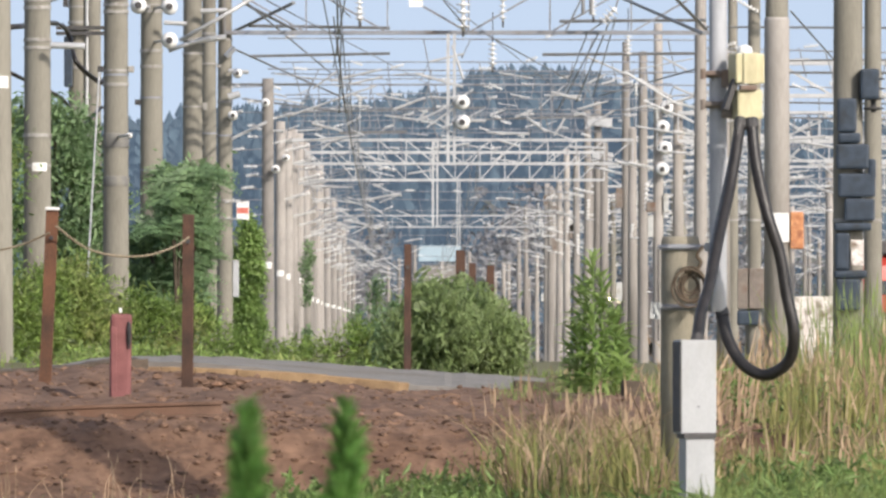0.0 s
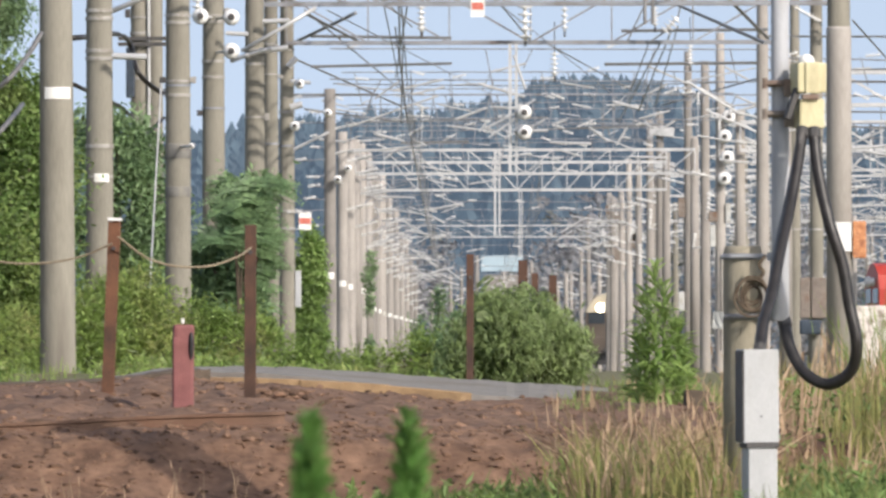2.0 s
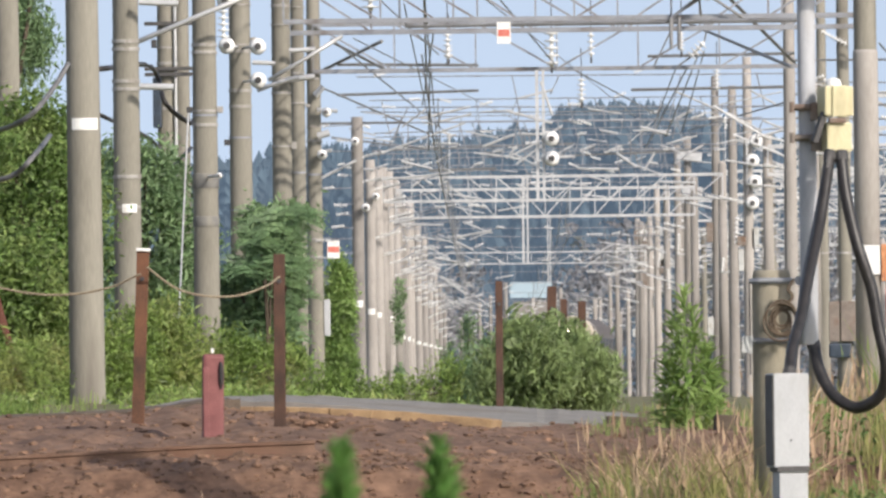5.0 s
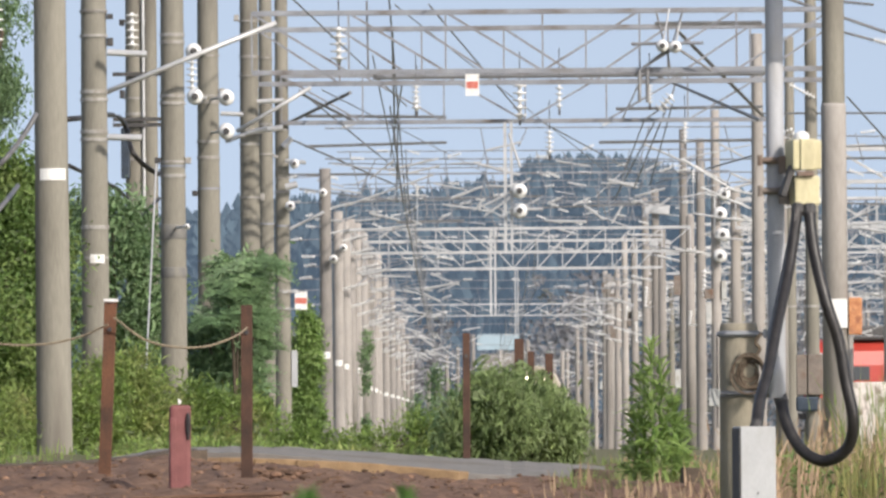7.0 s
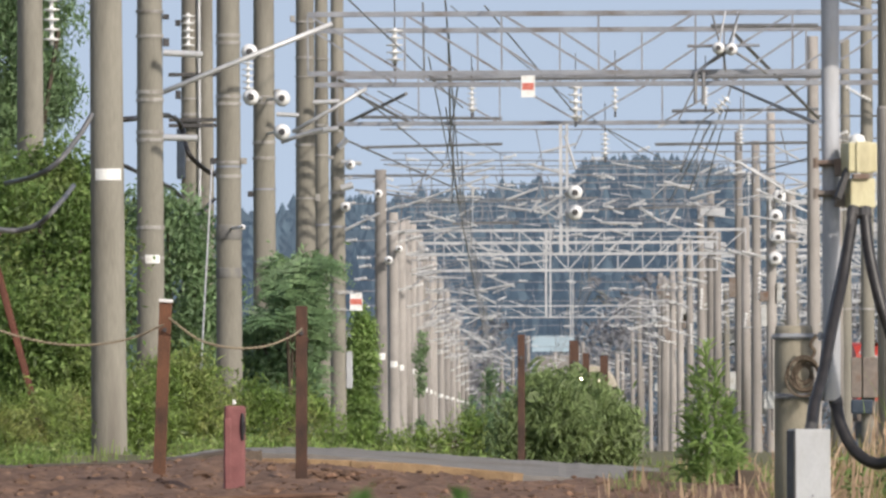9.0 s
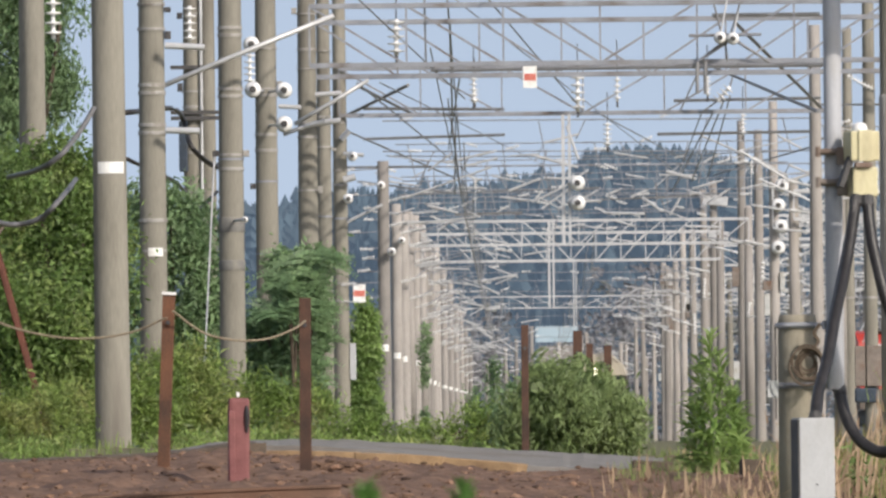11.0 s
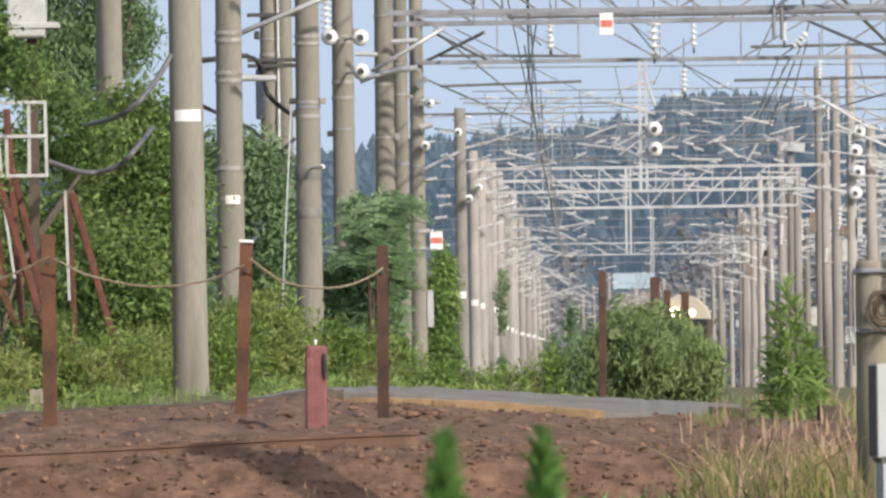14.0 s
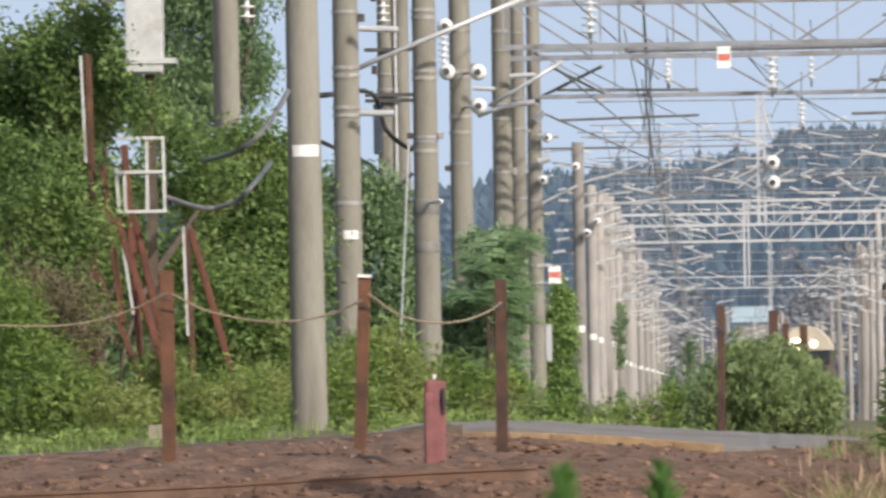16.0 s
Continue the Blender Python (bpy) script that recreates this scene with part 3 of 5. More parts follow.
for u, y, r, top in ((1297, 330, 0.17, 14), (1335, 260, 0.165, 14), (1375, 215, 0.238, 13), (1501, 200, 0.275, 13), (1545, 240, 0.2, 14), (1207, 520, 0.2, 13), (1085, 640, 0.19, 12), (1192, 600, 0.18, 12)):
    m = mast((u - 784) / 20000 * y, y, top, r, 0.003, bands=(1.5 + (670 - 390) / 20000 * y,), label="concrete mast on the yard side of the line")
    if y > 300:
        cantilever(m, -1, 6.8, 2.6)
        cantilever(m, 1, 6.2, 2.6)
    row_masts.append(m)
    if u == 1375:
        yard_mast = m
    if u == 1335:
        box_mast = m
    if u == 1501:
        dark_mast = m

# the crowded far yard: slim masts with short brackets, across the tracks and far down the line
for i in range(18):
    y = vary.choice((vary.uniform(440, 550), vary.uniform(590, 820)))
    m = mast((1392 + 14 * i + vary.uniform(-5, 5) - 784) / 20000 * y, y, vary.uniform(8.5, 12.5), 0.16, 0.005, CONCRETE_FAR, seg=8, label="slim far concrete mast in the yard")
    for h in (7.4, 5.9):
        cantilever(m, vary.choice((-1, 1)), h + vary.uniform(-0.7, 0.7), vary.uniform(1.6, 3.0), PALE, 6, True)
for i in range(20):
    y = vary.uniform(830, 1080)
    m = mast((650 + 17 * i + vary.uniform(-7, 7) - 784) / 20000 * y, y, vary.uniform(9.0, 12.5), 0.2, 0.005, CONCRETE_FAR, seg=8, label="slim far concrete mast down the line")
    for h in (7.2, 5.6):
        cantilever(m, vary.choice((-1, 1)), h + vary.uniform(-0.8, 0.8), vary.uniform(1.8, 3.2), PALE, 6, True)

g = yard_mast.location
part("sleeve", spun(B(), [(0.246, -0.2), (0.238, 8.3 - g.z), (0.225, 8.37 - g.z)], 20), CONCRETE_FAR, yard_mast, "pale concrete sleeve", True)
part("notice_plate", box(B(), (6.409 - g.x, -0.24, 4.368 - g.z), (0.342, 0.012, 0.556), bevel=0.003), WHITE, yard_mast, "blank white plate")
part("marker_box", box(B(), (6.73 - g.x, -0.1, 4.314 - g.z), (0.257, 0.2, 0.706), bevel=0.03), ORANGE, yard_mast, "rust-streaked orange box")
part("bracket", bar(B(), (6.409 - g.x, -0.1, 4.314 - g.z), (6.73 - g.x, -0.1, 4.314 - g.z), 0.05), DARK, yard_mast)
g = box_mast.location
c = part("transformer_box", box(B(), (6.889 - g.x, -0.2, 3.564 - g.z), (0.232, 0.3, 0.929), bevel=0.02), DULL, box_mast, "dull rusty grey steel box")
part("door", box(B(), (7.241 - g.x, -0.22, 3.564 - g.z), (0.416, 0.3, 0.929), bevel=0.02), DULL, c)
part("motor_drive", box(B(), (7.018 - g.x, -0.2, 2.893 - g.z), (0.516, 0.3, 0.335), bevel=0.05), TEAL, box_mast, "dark teal drive housing")
g = dark_mast.location
for u, v, w, h in ((1508, 278, 58, 44), (1515, 329, 66, 42), (1502, 245, 40, 18), (1498, 205, 34, 60), (1520, 372, 54, 40), (1508, 402, 66, 14), (1490, 446, 26, 66), (1500, 522, 42, 56), (1504, 486, 58, 14), (1542, 300, 14, 36), (1538, 150, 34, 54)):
    part("switch_housing", box(B(), ((u - 784) / 100 - g.x, -0.3, 1.5 + (670 - v) / 100 - g.z), (w / 100, 0.34, h / 100), bevel=0.05), TEAL, dark_mast, "dark blue-green switch housing")
part("insulator", insulator(B(), (7.61 - g.x, -0.25, 6.2 - g.z), (7.61 - g.x, -0.25, 6.9 - g.z), 0.2, 4), DARK, dark_mast, "dark ribbed bushing", True)
part("plate", box(B(), (7.32 - g.x, -0.5, 3.72 - g.z), (0.22, 0.02, 0.45)), LIME, dark_mast, "small pale plate")

q0 = m1.location
part("cross_arm", bar(B(), (0.1, 0.1, 7.305 - q0.z), (-6.048 - q0.x, 0.1, 7.305 - q0.z), 0.07), DARK, m1, "dark steel cross-arm")
part("insulator", insulator(B(), (-6.001 - q0.x, 0.1, 7.305 - q0.z), (-6.001 - q0.x, 0.1, 6.596 - q0.z), 0.1, 6), PORCELAIN, m1, "white porcelain insulator string", True)
part("stay_rod", rod(B(), Vector((-6.08, 200, 7)) - m4.location, Vector((-6.22, 195, 1.792)) - m4.location, 0.016), PALE, m4, "pale leaning stay rod")
# bracket arms on the near masts
for mm, pts in ((m3, ((-6.661, 184, 7.554), (-5.373, 184, 8.078), (-3.625, 184, 8.768))), (m6, ((-5.336, 229, 8.347), (-4.569, 229, 8.782), (-3.824, 229, 9.229))), (m6, ((-5.565, 229, 8.141), (-5.198, 229, 8.278), (-4.717, 229, 8.416)))):
    part("bracket_arm", pipe(B(), [Vector(p) - mm.location for p in pts], 0.042, 8), PALE, mm, "pale tubular bracket arm", True)


for a, b, r in (((6.5, 258, 12.18), (9.0, 258, 11.3), 0.035), ((7.7, 258, 11.41), (9.4, 258, 10.95), 0.03), ((6.3, 262, 12.4), (8.7, 262, 12.15), 0.03)):
    part("stay_wire", rod(B(), Vector(a) - box_mast.location, Vector(b) - box_mast.location, r, seg=6), WIRE, box_mast, "thick dark stay wire")
part("insulator", insulator(B(), Vector((8.55, 257.8, 11.18)) - box_mast.location, Vector((8.98, 257.8, 11.07)) - box_mast.location, 0.09, 6), PORCELAIN, box_mast, "white ribbed porcelain insulator", True)
part("insulator", insulator(B(), Vector((6.62, 257.8, 10.18)) - box_mast.location, Vector((7.2, 257.8, 9.86)) - box_mast.location, 0.075, 8), PORCELAIN, box_mast, "white ribbed porcelain insulator", True)


def ring_insulator(parent, p, r=0.14):
    """A cap insulator that faces along the line: white sheds round a dark core."""
    q = Vector(p) - parent.location
    i = part("insulator", spun(B(), [(r * 0.5, -0.12), (r, -0.08), (r * 0.8, -0.02), (r, 0.03), (r * 0.8, 0.08), (r * 0.3, 0.12)], 14, q, (0, 1, 0)), PORCELAIN, parent, "white porcelain insulator", True)
    part("core", spun(B(), [(r * 0.42, -0.16), (r * 0.42, -0.1), (r * 0.3, 0.13)], 10, q, (0, 1, 0)), DARK, i)
    return i


for mm, p, anchor in ((m5, (-4.937, 204, 7.6), None), (m5, (-4.937, 204, 8.212), None), (m5, (-5.498, 204, 8.232), None), (m5, (-5.518, 204, 9.048), None), (m3, (-5.106, 184, 5.456), None)):
    ring_insulator(mm, p, 0.05 if mm is m3 else 0.15)
    part("arm", rod(B(), (0, 0, p[2] - mm.location.z), Vector(p) - mm.location, 0.025), STEEL, mm)
part("insulator", insulator(B(), Vector((-5.549, 204, 8.895)) - m5.location, Vector((-5.549, 204, 8.334)) - m5.location, 0.11, 5), PORCELAIN, m5, "white porcelain insulator string", True)
part("insulator", insulator(B(), Vector((-6.857, 211, 10.046)) - m4.location, Vector((-6.857, 211, 9.36)) - m4.location, 0.13, 5), PORCELAIN, m4, "white porcelain insulator string", True)
for h in (-30, 50, 60):
    part("cross_arm", bar(B(), ((100 - 139) / 20000 * 212, -0.25, 1.5 + (670 - h) / 20000 * 212 - m4.location.z), (0.5, -0.25, 1.5 + (670 - h) / 20000 * 212 - m4.location.z), 0.07), DARK, m4, "dark steel cross-arm")
part("conduit", rod(B(), (0.16, -0.2, 0), (0.16, -0.2, 11), 0.03), PALE, m4, "pale conduit")
part("switch_gear", box(B(), (-7.017 - m4.location.x, -0.3, 7.436 - m4.location.z), (0.16, 0.3, 0.95), bevel=0.03), TEAL, m4, "dark switch gear")


def gantry(y, xl, xr, low, high, depth=0.8, panels=8, each=True, chord=0.05, label="painted steel lattice gantry spanning the tracks", legs=()):
    """A lattice beam: four chords, posts and diagonals."""
    gn = thing("gantry", label, "gantry", "gantries", (0, y, 0))
    paint = LATTICE if each else PALE
    step = (xr - xl) / panels
    for d in (-depth / 2, depth / 2):
        for nm, z in (("lower_chord", low), ("upper_chord", high)):
            part(nm, bar(B(), (xl, d, z), (xr, d, z), chord, chord * 1.6), paint, gn)
        rest = B()
        for i in range(panels + 1):
            x = xl + i * step
            b = B() if each else rest
            bar(b, (x, d, low), (x, d, high), chord * 0.6)
            if each:
                part("post", b, paint, gn)
            if i < panels:
                b = B() if each else rest
                up = i < panels / 2
                bar(b, (x, d, high if up else low), (x + step, d, low if up else high), chord * 0.65)
                if each:
                    part("brace", b, paint, gn)
        if each:
            rest.free()
        else:
            part("lattice", rest, paint, gn)
    for x in legs:
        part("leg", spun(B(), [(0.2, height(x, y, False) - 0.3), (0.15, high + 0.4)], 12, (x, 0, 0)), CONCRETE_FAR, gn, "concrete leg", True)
    return gn


gb = gantry(226, -4.949, 6.69, 9.421, 10.608, 0.3, 6, True, 0.058)
gb2 = gantry(234, -5.008, 6.903, 9.468, 10.591, 0.3, 7, True, 0.058)
ga = gantry(290, -5.597, 6.915, 10.374, 11.578, 0.55, 6, True, 0.058)
gc = gantry(410, line_x(-3.7, 410), line_x(8.6, 410), 9.29, 10.151, 0.9, 12, False, 0.055, "pale aluminium-painted lattice gantry over the tracks", (line_x(-3.7, 410), line_x(8.6, 410)))
gd = gantry(455, line_x(-3.6, 455), line_x(8.4, 455), 9.485, 10.6, 0.9, 12, False, 0.06, "pale aluminium-painted lattice gantry over the tracks", (line_x(-3.6, 455), line_x(8.4, 455)))
for y, lo in ((600, 402),):
    z = 1.5 + (670 - lo) / 20000 * y
    gantry(y, line_x(-4, y), line_x(8.8, y), z, z + 0.6, 0.8, 10, False, 0.04, "distant pale lattice gantry over the tracks", (line_x(-4, y), line_x(8.8, y)))
for y, lo in ((310, 170), (360, 250), (430, 285), (520, 330), (640, 375), (780, 400)):
    z = 1.5 + (670 - lo) / 20000 * y
    gantry(y, line_x(9.0, y), line_x(30, y), z, z + 0.9, 0.8, 14, False, 0.06, "distant pale lattice gantry over the yard tracks", (line_x(9.0, y), line_x(20, y), line_x(30, y)))
tag = part("tag", box(B(), (-0.542, -0.3, 9.139), (0.276, 0.012, 0.437), bevel=0.003), WHITE, gb, "white plate with a red band")
part("red_band", box(B(), (-0.542, -0.31, 9.139), (0.23, 0.008, 0.138)), RED, tag)


def drop_post(gn, u, v0, v1, y, w, rings=(), arms=()):
    """A steel post hung under a gantry, with insulators and short arms."""
    k = y / 20000
    z = lambda v: 1.5 + (670 - v) * k
    x = (u - 784) * k
    d = y - gn.location.y
    p = part("drop_post", box(B(), (x - w, d, (z(v0) + z(v1)) / 2), (w * 0.8, w * 0.5, z(v0) - z(v1))), PALE, gn, "pale hanging post")
    part("rail", box(B(), (x + w * 0.6, d, (z(v0) + z(v1)) / 2), (w * 0.7, w * 0.4, z(v0) - z(v1))), PALE, p)
    for v in rings:
        q = (x + w * 2.6, d - 0.2, z(v))
        b = spun(B(), [(0.1, -0.1), (0.2, -0.07), (0.16, -0.02), (0.2, 0.03), (0.06, 0.1)], 14, q, (0, 1, 0))
        part("insulator", b, PORCELAIN, p, "white porcelain insulator", True)
        part("core", spun(B(), [(0.08, -0.14), (0.08, -0.08)], 10, q, (0, 1, 0)), DARK, p)
        part("arm", rod(B(), (x, d, z(v)), (x + w * 2.6, d - 0.1, z(v)), 0.03), STEEL, p)
    for v, du, dv in arms:
        part("arm", rod(B(), (x, d, z(v)), (x + du * k, d, z(v + dv)), 0.035), PALE, p)


drop_post(ga, 800, 60, 292, 289, 0.1, (182, 217), ((214, 60, 0), (80, 20, 60)))
drop_post(gc, 771, 246, 402, 409.5, 0.1, (), ((262, 60, -8), (300, -50, 8)))
drop_post(gd, 812, 320, 440, 454, 0.06)


def hanging_string(u, v0, v1, y, r, n=5):
    """A vertical string of sheds with its hook, hung from a gantry or cross-wire."""
    k = y / 20000
    x, z0, z1 = (u - 784) * k, 1.5 + (670 - v0) * k, 1.5 + (670 - v1) * k
    s = thing("insulator_string", "white porcelain insulator string hung from the overhead line", "insulator", "insulator strings", (x, y, z0))
    part("insulator_body", insulator(B(), (0, 0, 0), (0, 0, z1 - z0), r, n), PORCELAIN, s, smooth=True)
    part("hook", rod(B(), (0, 0, -0.05), (0, 0, 0.8), 0.015, seg=6), DARK, s)
    part("clamp", rod(B(), (0, 0, z1 - z0 - 0.15), (0, 0, z1 - z0), 0.03, seg=6), DARK, s)


for u, v0, v1, y, r in ((820, -10, 55, 289, 0.19), (872, 75, 118, 300, 0.13), (890, -15, 38, 289, 0.1), (636, -8, 38, 289, 0.12), (500, -112, -48, 229, 0.18), (638, 12, 38, 300, 0.12), (1112, 62, 100, 330, 0.12), (1050, -5, 30, 289, 0.1)):
    hanging_string(u, v0, v1, y, r)


def overhead_wire(off, ys, zc, zm):
    """One track's messenger and contact wire with droppers between the supports."""
    w = thing("overhead_wire", "dark sagging messenger and contact wire with droppers", "wire", "overhead wires")
    mess, drops = [], B()
    for a, b in zip(ys, ys[1:]):
        for i in range(7):
            t = i / 7
            y = a + (b - a) * t
            mess.append(Vector((line_x(off, y), y, zm + 0.0009 * y - 1.1 * 4 * t * (1 - t))))
            bar(drops, mess[-1], (line_x(off, y), y, zc + 0.0009 * y), 0.01)
    part("messenger_wire", pipe(B(), mess, 0.014, 5), WIRE, w)
    part("contact_wire", pipe(B(), [Vector((p.x, p.y, zc + 0.0009 * p.y)) for p in mess], 0.013, 5), WIRE, w)
    tagged(part("dropper_set", drops, WIRE, w), kind="stuff")


def cross_span(y, u0, u1, v, seed):
    """A cross-wire with short insulators and droppers on it."""
    k, rnd = y / 20000, random.Random(seed)
    z = 1.5 + (670 - v) * k
    w = thing("cross_span", "cross-wire with short white insulators over the tracks", "wire", "cross-wires", (0, y, z))
    part("wire", rod(B(), ((u0 - 784) * k, 0, 0), ((u1 - 784) * k, 0, rnd.uniform(-0.15, 0.15)), 0.02, seg=6), LATTICE, w)
    n = rnd.randint(11, 15) if u1 - u0 < 260 or u1 > 1500 else rnd.randint(8, 11) if y < 500 else 6
    for i in range(n):
        x = ((u0 + (u1 - u0) * (i + rnd.uniform(0.1, 0.9)) / n) - 784) * k
        if rnd.random() < 0.42:
            part("insulator", insulator(B(), (x - 0.2, 0, 0.02), (x + 0.2, 0, rnd.uniform(-0.15, 0.2)), 0.075, 5), PORCELAIN, w, "white ribbed porcelain insulator", True)
        else:
            h = rnd.uniform(0.5, 1.5)
            part("hanger", rod(B(), (x, 0, 0), (x + rnd.uniform(-0.4, 0.4), 0, -h), 0.018, seg=5), LATTICE, w)
            if rnd.random() < 0.75:
                e = rnd.choice((-1, 1)) * rnd.uniform(0.5, 1.3)
                part("arm", rod(B(), (x - 0.2, 0, -h * rnd.uniform(0.4, 1)), (x + e, 0, -h + rnd.uniform(-0.2, 0.6)), rnd.uniform(0.022, 0.045), seg=6), PALE, w, "pale steady arm")
    return w


for n, (y, u0, u1, v) in enumerate(((330, 474, 1200, 122), (352, 485, 1190, 150), (372, 497, 1170, 190), (395, 505, 1120, 168), (425, 520, 1110, 215), (450, 536, 1060, 238), (480, 545, 1045, 262), (515, 551, 1035, 338), (550, 560, 1005, 352), (585, 575, 990, 372), (625, 585, 974, 395), (670, 590, 955, 418), (720, 598, 935, 436), (780, 606, 915, 452), (850, 612, 903, 466),
                                 (380, 1165, 1640, 232), (400, 1138, 1640, 262), (440, 1108, 1640, 300), (480, 1060, 1640, 318), (540, 1050, 1640, 345), (600, 1010, 1600, 362), (680, 1000, 1600, 392), (760, 980, 1560, 415), (300, 1240, 1640, 150), (520, 1240, 1650, 352), (640, 1200, 1650, 398), (780, 1150, 1650, 425), (640, 1200, 1650, 416), (780, 1150, 1650, 446), (430, 1240, 1650, 318), (420, 519, 700, 300), (330, 474, 1297, 68), (330, 474, 1297, 150), (380, 496, 1165, 110), (400, 508, 1138, 175), (400, 508, 1138, 205), (420, 519, 1138, 140), (460, 536, 1058, 196), (460, 536, 1058, 226), (300, 1240, 1640, 85), (300, 1240, 1640, 205), (380, 1165, 1640, 170), (380, 1165, 1640, 255), (460, 536, 690, 330), (510, 551, 700, 372), (560, 566, 700, 405), (620, 579, 690, 440), (680, 590, 690, 468), (400, 1138, 1390, 330), (425, 1108, 1390, 385), (460, 1058, 1300, 350), (500, 1040, 1300, 420), (560, 1003, 1240, 395), (620, 900, 1090, 385), (535, 880, 1030, 352), (590, 880, 1000, 420), (425, 1108, 1380, 290), (380, 1165, 1390, 205), (380, 1165, 1390, 270), (640, 1200, 1500, 450), (520, 1207, 1500, 440), (600, 1192, 1450, 470), (840, 640, 980, 475), (900, 640, 990, 490))):
    cross_span(y, u0, u1, v, 100 + n)
for n, (mm, pts, w) in enumerate(((m7, ((-5.502, 289.6, 8.711), (-5.198, 289.6, 8.798)), 0.09), (m7, ((-5.416, 289.6, 7.64), (-4.518, 289.6, 8.074)), 0.04), (m7, ((-5.502, 289.6, 9.392), (-4.981, 289.6, 9.348)), 0.05), (m7, ((-5.56, 289.6, 9.754), (-5.343, 289.6, 9.985)), 0.08), (m6, ((-4.925, 229.6, 8.962), (-4.385, 229.6, 8.985)), 0.05), (m6, ((-4.982, 229.6, 8.365), (-4.408, 229.6, 8.434)), 0.06), (m5, ((-5.054, 204.6, 7.945), (-4.644, 204.6, 7.924)), 0.04), (m2, ((-5.955, 171.6, 6.562), (-5.44, 171.6, 6.545)), 0.05), (m2, ((-5.955, 171.6, 7.849), (-5.354, 171.6, 7.815)), 0.05))):
    part("stub_arm", rod(B(), *[Vector(q) - mm.location for q in pts], w), PALE, mm, "short pale bracket")
for mm, q in ((row_masts[0], (-5.175, 329.6, 9.542)), (row_masts[1], (-5.276, 379.6, 8.902)), (row_masts[0], (-4.878, 329.6, 7.598)), (m7, (-5.387, 289.6, 8.233)), (m7, (-5.271, 289.6, 9.319))):
    ring_insulator(mm, q, 0.13)
for i in range(13):
    x, h, n = clutter.uniform(-0.95, -0.3), 3.6 + 0.37 * i + clutter.uniform(-0.1, 0.1), clutter.uniform(0.1, 0.2)
    part("insulator", insulator(B(), (x - n, -0.1, h), (x + n, -0.1, h + clutter.uniform(-0.06, 0.06)), 0.07, 5), PORCELAIN, row_masts[0], "white ribbed porcelain insulator", True)
    part("arm", rod(B(), (0, -0.1, h + clutter.uniform(-0.05, 0.05)), (x, -0.1, h), 0.018, seg=5), LATTICE, row_masts[0])
# insulators and struts at the middle of the near gantry, and pale clamps along the near masts
for q in ((3.257, 225.4, 9.874), (3.516, 225.4, 9.851)):
    i = ring_insulator(gb, q, 0.125)
    part("strut", rod(B(), Vector(q) - gb.location, Vector(q) - gb.location + Vector((0.15, 0.3, 0.75)), 0.018), STEEL, i)
for a, b, w in (((3.507, 225.5, 9.911), (2.652, 225.7, 9.287), 0.05), ((3.518, 225.5, 9.855), (4.243, 225.7, 9.377), 0.045), ((2.64, 225.6, 9.926), (4.083, 225.6, 9.937), 0.05), ((2.797, 225.6, 9.396), (2.797, 225.6, 8.764), 0.06), ((2.955, 225.6, 9.396), (2.955, 225.6, 8.764), 0.06), ((3.36, 225.5, 9.798), (3.407, 225.6, 9.407), 0.035), ((3.676, 225.5, 10.588), (3.473, 225.5, 9.956), 0.03), ((3.134, 225.5, 10.588), (3.292, 225.5, 9.956), 0.03)):
    part("strut", rod(B(), Vector(a) - gb.location, Vector(b) - gb.location, w * 0.62), LATTICE if w == 0.05 else WIRE, gb, "slim strut")
part("insulator", insulator(B(), Vector((4.075, 289, 10.604)) - ga.location, Vector((4.422, 289, 10.979)) - ga.location, 0.17, 4), PORCELAIN, ga, "white porcelain insulator", True)
for a, b in (((4.422, 289, 10.979), (4.566, 289, 11.543)), ((4.075, 289, 10.604), (3.699, 289, 10.343)), ((3.121, 289, 10.343), (3.699, 289, 11.543))):
    part("strut", rod(B(), Vector(a) - ga.location, Vector(b) - ga.location, 0.022), WIRE, ga)
fix = random.Random(23)
for mm, y, r0 in ((m2, 172, 0.2), (m3, 185, 0.2), (m5, 205, 0.2), (m6, 230, 0.2), (m6b, 262, 0.175), (m7, 290, 0.19), (m4, 212, 0.19)):
    for n in range(4):
        h = 1.5 + (670 - fix.uniform(-150, 330)) / 20000 * y - mm.location.z
        k = fix.uniform(0.012, 0.024)
        e = part("clamp", spun(B(), [(r0 - 0.02, h - k), (r0 + 0.012, h - k), (r0 + 0.012, h + k), (r0 - 0.02, h + k)], 20), fix.choice((STRAP, STRAP, LATTICE)), mm, "dull steel clamp")
        if n % 2:
            g = fix.choice((-1, 1))
            part("lug", box(B(), (g * (r0 + 0.05), -0.05, h + fix.uniform(-0.1, 0.1)), (0.1, 0.1, fix.uniform(0.06, 0.16)), bevel=0.01), fix.choice((STRAP, DARK)), e)
SPANS = [290, 350, 410, 455, 520, 580, 650, 720, 800, 900, 1050]
for off in (-1.2, 3.0, 6.6, 12.0, 16.5):
    overhead_wire(off, SPANS if off < 0 else SPANS[2:], 7.6, 9.4)


def cross_wires(lines):
    """Guy and feeder wires between the masts."""
    for a, b, r, sag in lines:
        a, b = Vector(a), Vector(b)
        pts = [a.lerp(b, i / 8) - Vector((0, 0, sag * 4 * (i / 8) * (1 - i / 8))) for i in range(9)]
        w = tagged(new("feeder_wire", finish("feeder_wire", pipe(B(), pts, r, 5), WIRE)), "thin dark feeder wire between the masts", "wire", "feeder wires")


